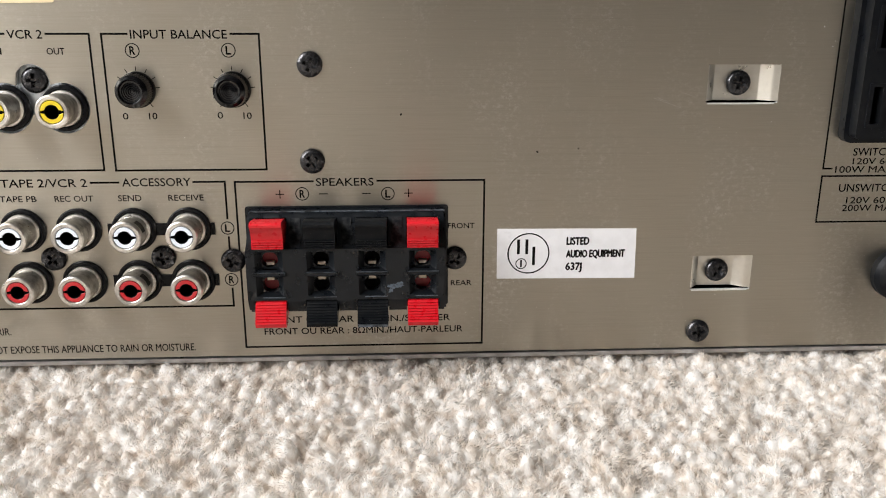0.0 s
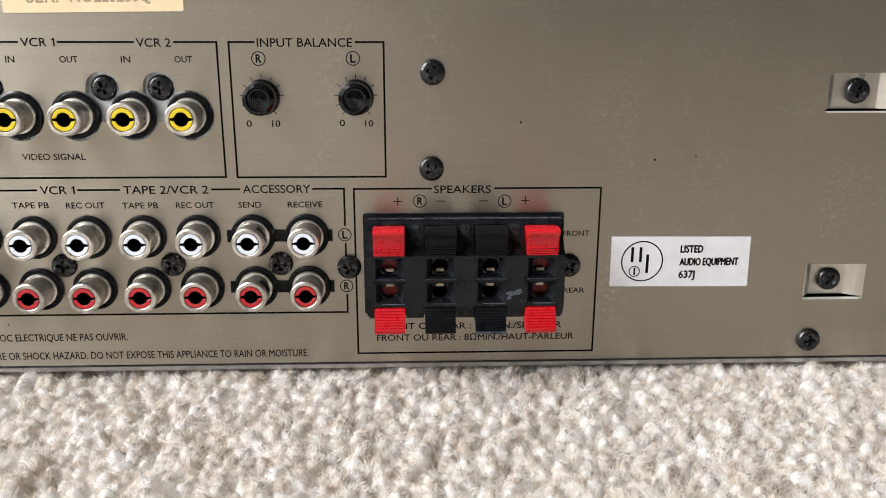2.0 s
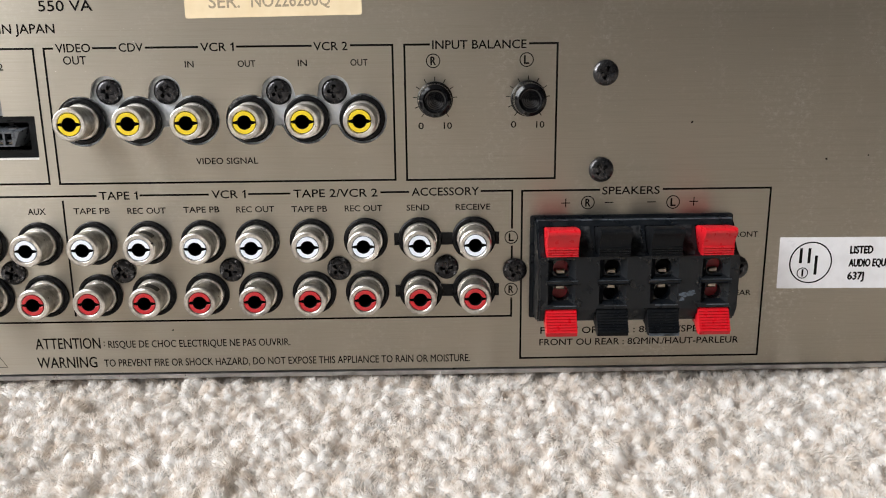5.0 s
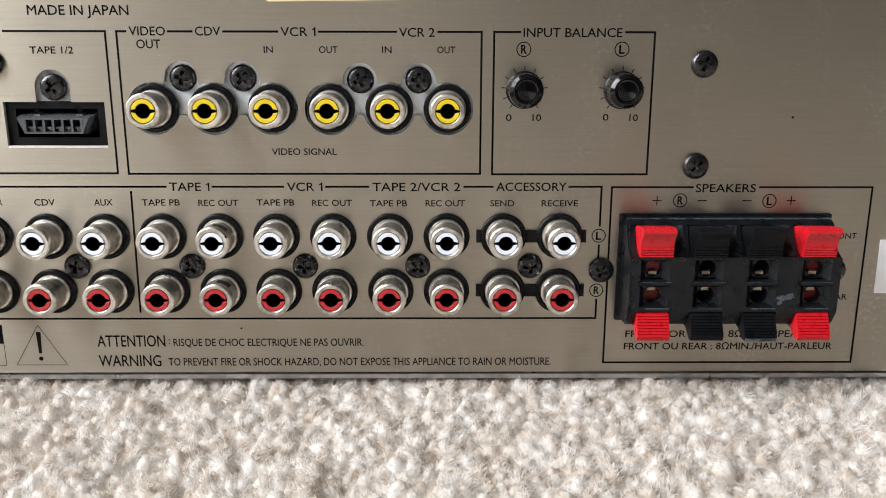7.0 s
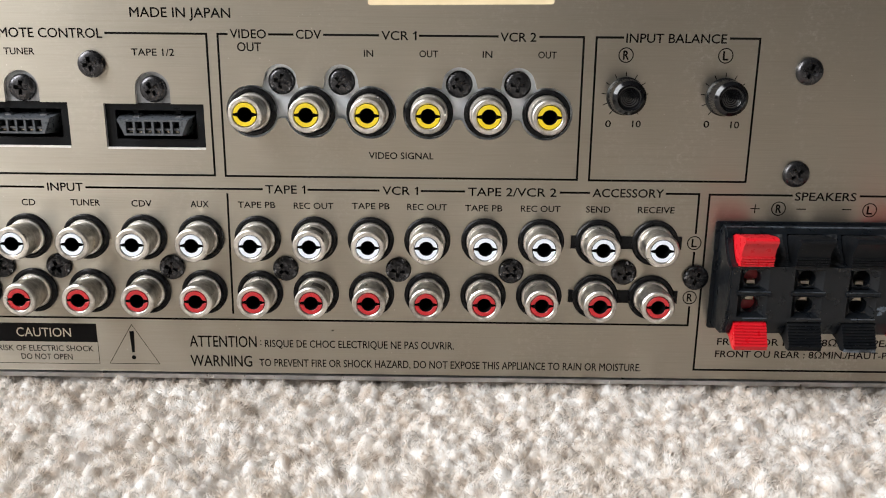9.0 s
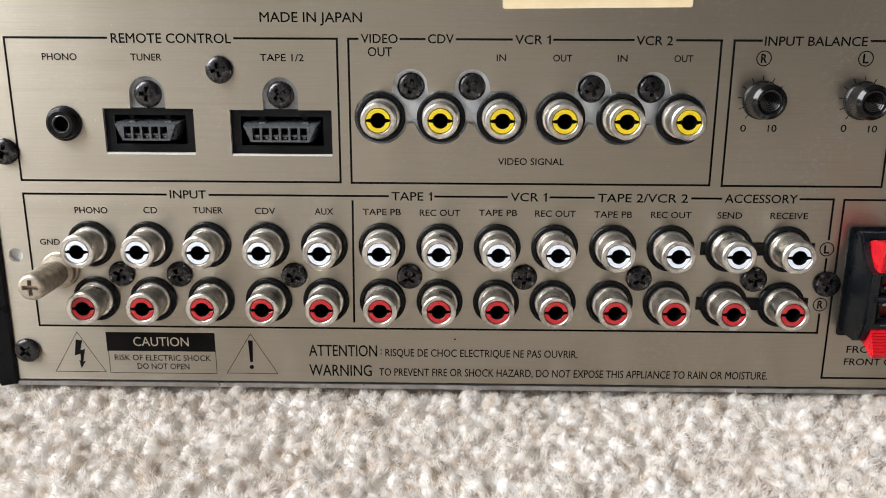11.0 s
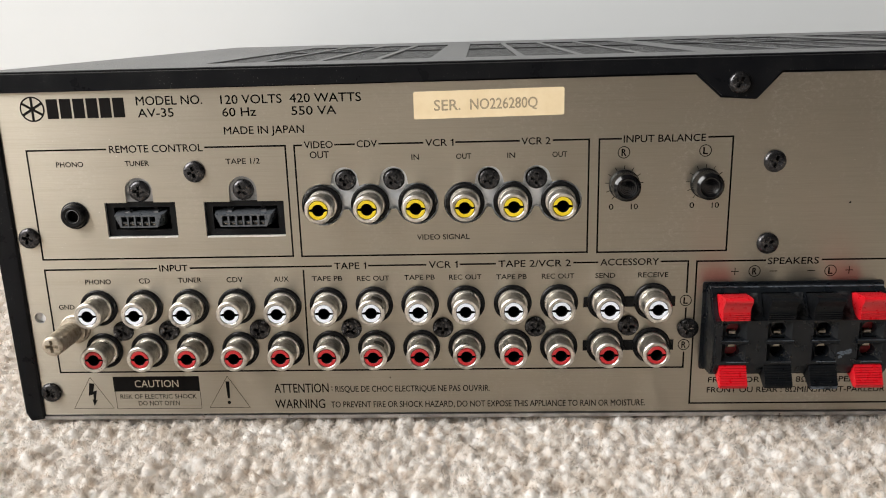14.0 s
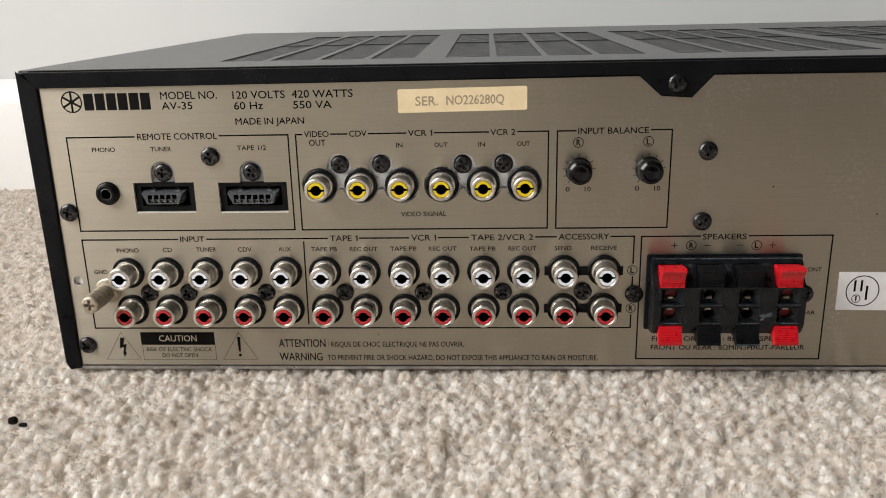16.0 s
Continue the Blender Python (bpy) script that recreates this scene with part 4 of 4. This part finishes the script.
# -- printing: words
WORDS = [
    ("REMOTE CONTROL", -178.8, -151.4, 85.9, 2.1), ("PHONO", -195.1, -187.1, 82.0, 1.5), ("TUNER", -174.7, -167.6, 82.0, 1.5), ("TAPE 1/2", -145.0, -135.0, 82.0, 1.55),
    ("VIDEO", -121.8, -113.5, 86.1, 1.95), ("OUT", -120.3, -114.8, 83.2, 1.95), ("CDV", -106.6, -100.8, 86.1, 1.95), ("VCR 1", -86.9, -78.9, 86.0, 1.95), ("VCR 2", -59.6, -51.4, 85.9, 1.95),
    ("IN", -91.0, -88.9, 82.2, 1.5), ("OUT", -78.2, -73.9, 82.2, 1.5), ("IN", -63.6, -61.4, 82.2, 1.5), ("OUT", -50.8, -46.6, 82.2, 1.5), ("VIDEO SIGNAL", -90.2, -74.8, 58.5, 1.55),
    ("INPUT BALANCE", -30.8, -7.9, 85.9, 2.0), ("0", -34.5, -33.2, 66.6, 1.55), ("10", -28.2, -26.2, 66.6, 1.55), ("0", -11.5, -10.2, 66.7, 1.55), ("10", -5.2, -3.2, 66.6, 1.55),
    ("INPUT", -168.2, -159.6, 49.9, 1.95), ("TAPE 1", -115.3, -105.7, 49.8, 2.0), ("VCR 1", -87.0, -78.5, 49.8, 2.0), ("TAPE 2/VCR 2", -66.4, -45.2, 49.75, 2.0), ("ACCESSORY", -36.5, -19.5, 49.8, 2.0),
    ("PHONO", -191.5, -183.6, 46.1, 1.5), ("CD", -174.9, -171.6, 46.2, 1.55), ("TUNER", -162.9, -155.8, 46.3, 1.5), ("CDV", -148.1, -143.2, 46.2, 1.55), ("AUX", -133.7, -129.3, 46.2, 1.55),
    ("TAPE PB", -122.2, -113.1, 46.2, 1.5), ("REC OUT", -108.6, -99.0, 46.1, 1.5), ("TAPE PB", -94.5, -85.4, 46.2, 1.5), ("REC OUT", -81.1, -71.5, 46.1, 1.5), ("TAPE PB", -67.1, -58.1, 46.0, 1.5), ("REC OUT", -53.6, -44.1, 46.0, 1.5),
    ("SEND", -37.9, -32.1, 46.0, 1.5), ("RECEIVE", -25.4, -16.6, 46.0, 1.5), ("GND", -200.8, -196.0, 38.2, 1.45),
    ("SPEAKERS", 11.9, 26.5, 49.5, 1.95), ("FRONT", 45.6, 52.5, 37.9, 1.4), ("REAR", 46.4, 51.9, 22.2, 1.4),
    ("FRONT OR REAR : 8\u03a9MIN./SPEAKER", -3.2, 46.2, 12.3, 1.75), ("FRONT OU REAR : 8\u03a9MIN./HAUT-PARLEUR", -3.4, 49.6, 9.0, 1.75),
    ("MODEL NO.", -169.2, -150.1, 99.4, 2.45), ("AV-35", -169.1, -158.7, 96.0, 2.4), ("120 VOLTS", -144.8, -127.3, 99.2, 2.45), ("60 Hz", -144.6, -134.9, 95.7, 2.4),
    ("420 WATTS", -125.0, -104.7, 99.2, 2.45), ("550 VA", -124.7, -111.9, 95.7, 2.4), ("MADE IN JAPAN", -144.6, -121.5, 90.6, 2.15),
    ("SWITCHED", 151.2, 165.6, 56.3, 1.95), ("120V 60Hz", 151.4, 165.4, 54.0, 1.6), ("100W MAX.", 147.0, 163.5, 51.8, 1.7), ("UNSWITCHED", 148.7, 168.0, 46.7, 2.0), ("120V 60Hz", 151.1, 165.6, 43.5, 1.7), ("200W MAX.", 150.3, 166.5, 41.4, 1.7),
]
for body, x0, x1, z0, h in WORDS:
    write(body, x0, x1, z0, h, panel, bold=0.017)
THIN = [("ATTENTION", -136.4, -119.4, 10.0, 2.95), ("RISQUE DE CHOC ELECTRIQUE NE PAS OUVRIR.", -117.3, -69.4, 10.1, 1.95), ("WARNING", -136.5, -120.8, 4.7, 2.95), ("TO PREVENT FIRE OR SHOCK HAZARD, DO NOT EXPOSE THIS APPLIANCE TO RAIN OR MOISTURE.", -118.9, -21.9, 4.85, 2.0),
        ("RISK OF ELECTRIC SHOCK", -185.5, -161.2, 8.3, 1.5), ("DO NOT OPEN", -179.9, -166.8, 6.0, 1.5)]
for body, x0, x1, z0, h in THIN:
    write(body, x0, x1, z0, h, panel, THIN_INK, bold=0.012)
for z in (10.6, 5.3):
    for dz in (0.0, 1.0):
        part("printed_dot", prism(rect(-118.5, z + dz, -118.2, z + dz + 0.3), (), 0.0, 0.05), THIN_INK, panel)

# flags of the figure one in the group titles
for x, z, h in ((-105.75, 49.8, 2.0), (-78.55, 49.8, 2.0), (-78.95, 86.0, 1.95)):
    strokes([(x, z + h - 0.12, x - 0.62, z + h - 0.5)], 0.26, panel, name="printed_stroke")

for cx, cz, c in ((-30.65, 83.1, "R"), (-7.8, 83.15, "L"), (-11.15, 38.65, "L"), (-11.1, 24.7, "R"), (8.3, 47.45, "R"), (30.1, 47.3, "L")):
    ring_print(cx, cz, 1.75, 0.24, panel, c, 1.95)
for cx, plus in ((2.65, 1), (13.7, 0), (24.6, 0), (35.4, 1)):
    seg = [(cx - 1.0, 47.4, cx + 1.0, 47.4)] + ([(cx, 46.4, cx, 48.4)] if plus else [])
    strokes(seg, 0.25, panel, name="printed_sign")

# tick marks round the knobs
for kx in (-30.3, -7.3):
    seg = []
    for k in range(11):
        if k in (9,):
            continue
        a = radians(232 - 28.4 * k)
        seg.append((kx + 4.5 * math.cos(a), 73.9 + 4.5 * math.sin(a), kx + 5.35 * math.cos(a), 73.9 + 5.35 * math.sin(a)))
    strokes(seg, 0.2, panel, name="printed_scale")

# warning triangles and the caution box
for apex in (-194.4, -150.9):
    strokes([(apex - 6.4, 5.1, apex + 6.4, 5.1), (apex - 6.4, 5.1, apex, 15.7), (apex + 6.4, 5.1, apex, 15.7)], 0.14, panel, THIN_INK, name="printed_triangle")
part("printed_bolt", prism([(-194.9, 13.7), (-193.3, 13.5), (-194.0, 10.9), (-192.8, 11.2), (-193.6, 7.8), (-192.9, 8.0), (-194.2, 6.0), (-194.6, 8.2), (-194.2, 8.0), (-194.1, 9.9), (-195.6, 9.4)], (), 0.0, 0.05), INK, panel)
part("printed_exclamation", prism([(-151.6, 13.9), (-150.4, 13.9), (-150.65, 8.2), (-151.35, 8.2)], (), 0.0, 0.05), INK, panel)
part("printed_exclamation", prism(disc(-151.0, 6.8, 0.55, 16), (), 0.0, 0.05), INK, panel)
part("printed_box", prism(rect(-187.2, 10.8, -159.9, 15.8), (), 0.0, 0.04), INK, panel)
strokes([(-186.9, 4.9, -159.9, 4.9), (-186.9, 4.9, -186.9, 10.8), (-159.9, 4.9, -159.9, 10.8)], 0.14, panel, THIN_INK, name="printed_box")
write("CAUTION", -180.4, -166.5, 12.2, 2.35, panel, PANEL_INK := make_grimy("bare_metal_lettering", (0.6, 0.55, 0.46), (0.5, 0.46, 0.38), 0.35, 1.0, 900.0), 0.09)

# maker's emblem as a plain ring with three crossed strokes, and the name as plain bars
ring_print(-199.75, 98.95, 3.65, 0.45, panel)
strokes([(-199.75 + 2.9 * math.cos(radians(a)), 98.95 + 2.9 * math.sin(radians(a)), -199.75 - 2.9 * math.cos(radians(a)), 98.95 - 2.9 * math.sin(radians(a))) for a in (90, 30, 150)], 0.75, panel, name="printed_emblem")
for k in range(6):
    bx = -195.5 + k * 3.88
    part("printed_bar", prism(rect(bx, 96.1, bx + 3.3, 101.7), (), 0.0, 0.05), INK, panel)


# -- stickers
def serial_sticker():
    a, slope = (-89.9, 94.0), 0.012
    out = [(x, z + (x + 68.7) * slope) for x, z in rounded(-89.9, 93.9, -47.6, 101.6, 0.5, 3)]
    st = part("serial_sticker", prism(out, (), 0.0, 0.14), STICKER, receiver, "yellowed paper sticker with typed serial number")
    write("SER.", -84.1, -76.7, 96.0, 2.9, st, DOT_INK, 0.17, bold=0.02, tilt=slope, name="typed_lettering")
    write("NO226280Q", -73.9, -55.1, 96.15, 2.9, st, DOT_INK, 0.17, bold=0.02, tilt=slope, name="typed_lettering")


def listing_sticker():
    st = part("listing_sticker", prism([(58.6, 23.9), (95.7, 23.6), (95.4, 37.3), (58.5, 37.6)], (), 0.0, 0.13), WHITE_STICKER, receiver, "white glossy safety listing sticker with black print")
    bm = prism(disc(66.9, 30.8, 5.6, 48), [disc(66.9, 30.8, 5.25, 48)], 0.1, 0.16, back=False)
    part("printed_circle", bm, INK, st)
    strokes([(64.2, 34.3, 64.2, 31.0), (66.4, 31.0, 66.4, 34.3)], 0.75, st, d=0.16, name="printed_mark")
    strokes([(68.3, 32.3, 68.3, 27.9)], 0.75, st, d=0.16, name="printed_mark")
    ring_print(65.0, 28.0, 1.5, 0.25, st, d=0.16)
    strokes([(65.0, 27.3, 65.0, 28.8)], 0.5, st, d=0.16, name="printed_mark")
    for body, x0, x1, z0 in (("LISTED", 77.0, 82.9, 33.1), ("AUDIO EQUIPMENT", 77.0, 92.6, 29.6), ("637J", 77.0, 81.2, 26.1)):
        write(body, x0, x1, z0, 1.95, st, d=0.16, bold=0.06)


serial_sticker()
listing_sticker()


# -- scratches and stuck dirt on the panel
SCRATCH = make_grimy("scratched_bare_metal", (0.66, 0.64, 0.6), (0.42, 0.39, 0.34), 0.42, 0.7, 900.0, (0, 0.9), 0.05)
for x0, z0, x1, z1, w in ((97.6, 71.3, 104.5, 68.9, 0.13), (98.2, 71.5, 101.8, 70.2, 0.1), (104.4, 72.8, 107.2, 71.9, 0.07), (126.6, 90.4, 125.0, 86.8, 0.05), (126.0, 90.2, 124.1, 85.6, 0.06), (113.0, 84.2, 113.2, 81.6, 0.06)):
    strokes([(x0, z0, x1, z1)], w, panel, SCRATCH, 0.02, "scratch")
rng = np.random.default_rng(12)
for x, z, r, dark in ((68.3, 57.9, 0.28, 1), (78.9, 58.7, 0.24, 1), (33.7, 67.5, 0.26, 1), (-100.0, 14.8, 0.22, 1), (142.0, 84.0, 0.13, 0), (139.2, 88.8, 0.14, 0), (142.5, 85.3, 0.1, 0), (128.4, 65.2, 0.12, 0), (52.0, 90.0, 0.11, 0), (-20.0, 62.0, 0.09, 0), (60.0, 12.0, 0.11, 0)):
    pts = [(x + r * k * math.cos(a), z + r * k * math.sin(a)) for a, k in zip((2 * math.pi * i / 10 for i in range(10)), rng.uniform(0.6, 1.3, 10))]
    part("dirt_speck", prism(pts, (), 0.0, 0.12), HOLE if dark else WHITE_STICKER, panel)


# ---- carpet pile ----
def pile(name, x0, x1, y0, y1, grid, density, length, thick, seed, under=None):
    """Cut-pile carpet: a dense lumpy bed of tuft heads with loose curled fibre ends all over it. under: edge behind which nothing is built."""
    rng = np.random.default_rng(seed)
    cell = 0.0028
    cx, cy = int((x1 - x0) / cell) + 5, int((y1 - y0) / cell) + 5
    tx = x0 + (np.arange(cx)[:, None] - 2 + rng.uniform(0.0, 1.0, (cx, cy))) * cell
    ty = y0 + (np.arange(cy)[None, :] - 2 + rng.uniform(0.0, 1.0, (cx, cy))) * cell
    wave = np.array([noise.noise((a * 110, b * 110, 3.0)) for a, b in zip(tx.ravel(), ty.ravel())]).reshape(cx, cy)
    th = 0.0003 + 0.0016 * wave + rng.normal(0, 0.00075, (cx, cy))
    drift = np.array([[noise.noise((a * 75, b * 75, 8.0)), noise.noise((a * 75, b * 75, 21.0))] for a, b in zip(tx.ravel(), ty.ravel())])
    lean_x = 0.7 * drift[:, 0].reshape(cx, cy) + rng.normal(0, 0.25, (cx, cy))
    lean_y = 0.7 * drift[:, 1].reshape(cx, cy) + rng.normal(0, 0.25, (cx, cy))
    tr = cell * rng.uniform(0.55, 0.85, (cx, cy))

    def bed(px, py):
        """Height of the bed, and the tuft that makes it."""
        gi, gj = ((px - x0) / cell).astype(int) + 2, ((py - y0) / cell).astype(int) + 2
        best = np.full(px.shape, -0.005)
        bi, bj = gi.copy(), gj.copy()
        for di in (-1, 0, 1):
            for dj in (-1, 0, 1):
                a, b = np.clip(gi + di, 0, cx - 1), np.clip(gj + dj, 0, cy - 1)
                q = ((px - tx[a, b]) ** 2 + (py - ty[a, b]) ** 2) / tr[a, b] ** 2
                h = th[a, b] - 0.0021 * q ** 1.3
                up = h > best
                best = np.where(up, h, best)
                bi, bj = np.where(up, a, bi), np.where(up, b, bj)
        return best, bi, bj

    nx, ny = int((x1 - x0) / grid) + 1, int((y1 - y0) / grid) + 1
    gx, gy = np.meshgrid(np.linspace(x0, x1, nx), np.linspace(y0, y1, ny), indexing="ij")
    gx, gy = gx + rng.normal(0, grid * 0.15, gx.shape), gy + rng.normal(0, grid * 0.15, gy.shape)
    gz, _, _ = bed(gx, gy)
    gz = gz + rng.normal(0, 0.00012, gz.shape) - 0.0005
    ground = np.stack([gx, gy, gz], -1).reshape(-1, 3)
    k = np.arange(nx * ny).reshape(nx, ny)
    q0 = np.stack([k[:-1, :-1], k[1:, :-1], k[1:, 1:], k[:-1, 1:]], -1).reshape(-1, 4)
    if under:
        mid = ground[q0].mean(1)
        q0 = q0[~((mid[:, 0] > under[0]) & (mid[:, 1] > under[1]))]
    m = int((x1 - x0) * (y1 - y0) * 1e6 * density)
    fx, fy = rng.uniform(x0, x1, m), rng.uniform(y0, y1, m)
    if under:
        keep = ~((fx > under[0]) & (fy > under[1]))
        fx, fy = fx[keep], fy[keep]
        m = len(fx)
    fz, bi, bj = bed(fx, fy)
    root = np.stack([fx, fy, fz - 0.0007], 1)
    away = np.stack([fx - tx[bi, bj], fy - ty[bi, bj]], 1) / tr[bi, bj][:, None]
    lean = np.stack([lean_x[bi, bj], lean_y[bi, bj]], 1)
    way = np.concatenate([away * 0.75 + lean, np.full((m, 1), 0.8)], 1) + rng.normal(0, 0.24, (m, 3))
    way[:, 2] = np.abs(way[:, 2])
    way /= np.linalg.norm(way, axis=1)[:, None]
    size = length * rng.uniform(0.5, 1.15, m)[:, None]
    curl = rng.normal(0, 0.28, (m, 3))
    curl[:, 2] -= 0.15
    middle = root + way * size * 0.55
    end = middle + (way + curl) * size * 0.45
    side = np.cross(way, rng.normal(0, 1, (m, 3)))
    side /= np.linalg.norm(side, axis=1)[:, None]
    side *= (thick * rng.uniform(0.6, 1.4, m))[:, None]
    blade = np.stack([root - side, root + side, middle + side, middle - side, end + side * 0.6, end - side * 0.6], 1).reshape(-1, 3)
    b = len(ground) + (np.arange(m) * 6)[:, None]
    quads = np.concatenate([q0, np.concatenate([b + [0, 1, 2, 3], b + [3, 2, 4, 5]], 1).reshape(-1, 4)])
    co = np.concatenate([ground, blade])
    me = bpy.data.meshes.new(name)
    me.vertices.add(len(co))
    me.vertices.foreach_set("co", co.ravel())
    me.loops.add(quads.size)
    me.loops.foreach_set("vertex_index", quads.ravel().astype(np.int32))
    me.polygons.add(len(quads))
    me.polygons.foreach_set("loop_start", (np.arange(len(quads)) * 4).astype(np.int32))
    me.polygons.foreach_set("loop_total", np.full(len(quads), 4, dtype=np.int32))
    me.polygons.foreach_set("use_smooth", np.ones(len(quads), dtype=bool))
    me.update(calc_edges=True)
    me.materials.append(PILE)
    ob = new(name, me)
    return tagged(ob, "soft beige cut-pile carpet tufts", "carpet", kind="stuff")


pile("carpet_pile", -0.25, 0.2, -0.095, 0.012, 0.0006, 11.0, 0.0014, 0.00005, 3)
pile("carpet_pile", -0.5, -0.25, -0.095, 0.012, 0.0009, 4.5, 0.0013, 0.00008, 5)
pile("carpet_pile", -0.6, -0.2085, 0.012, WALL_Y - 0.014, 0.0012, 1.0, 0.0016, 0.00014, 9)
pile("carpet_pile", -0.5, 0.3, -0.42, -0.095, 0.0016, 0.15, 0.0016, 0.00014, 12)


# ---- crumbs on the carpet ----
def crumb(x, y, r, stretch, seed, label, mat=CRUMB):
    rng = np.random.default_rng(seed)
    bm = bmesh.new()
    bmesh.ops.create_icosphere(bm, subdivisions=2, radius=r)
    for v in bm.verts:
        v.co *= 1 + 0.25 * noise.noise(v.co * (1.2 / r) + Vector((seed, 0, 0)))
        v.co.x *= stretch
    ob = new("crumb", mesh_from(bm, "crumb", 40))
    ob.data.materials.append(mat)
    ob.location = (x, y, 0.0005 + r)
    tagged(ob, label, "crumb")


def wall_scuff():
    bm = bmesh.new()
    rows = []
    for k in range(9):
        t = k / 8
        x, z, w = 0.1265 + 0.011 * t, 0.1305 + 0.0165 * t, 0.0005 + 0.0021 * math.sin(math.pi * min(t * 0.8 + 0.05, 1))
        rows.append([bm.verts.new((x - w, WALL_Y - 0.0003, z + 0.6 * w)), bm.verts.new((x + 0.3 * w, WALL_Y - 0.0042 * t, z)), bm.verts.new((x + w, WALL_Y - 0.0003, z - 0.6 * w))])
    for a, b in zip(rows, rows[1:]):
        for i in (0, 1):
            bm.faces.new((a[i], a[i + 1], b[i + 1], b[i]))
    ob = new("paint_scuff", mesh_from(bm, "paint_scuff", 60))
    ob.data.materials.append(TRIM)
    # flat grey streak painted as the shadow the flake casts
    gm = bmesh.new()
    pts = [(0.1255, 0.129), (0.1275, 0.1325), (0.1305, 0.1375), (0.1335, 0.142), (0.136, 0.1462), (0.1345, 0.1462), (0.1312, 0.1425), (0.128, 0.1375), (0.126, 0.1325)]
    gm.faces.new([gm.verts.new((x - 0.0026, WALL_Y - 0.0004, z + 0.0005)) for x, z in pts])
    part("bare_plaster", gm, FLAKE_SHADE, ob, "grey streak painted as the flake's shadow")
    tagged(ob, "small chipped white paint scuff on the pale wall", "scuff")


wall_scuff()
crumb(-0.2145, -0.0405, 0.0014, 1.2, 3, "tiny black crumb of plastic on beige carpet")
crumb(-0.2105, -0.042, 0.0007, 2.2, 8, "thin curled black shaving on beige carpet")
crumb(0.0744, -0.0838, 0.0012, 1.3, 11, "tiny dry brown crumb lying on beige carpet", material("brown_crumb", (0.3, 0.14, 0.04), 0.8))
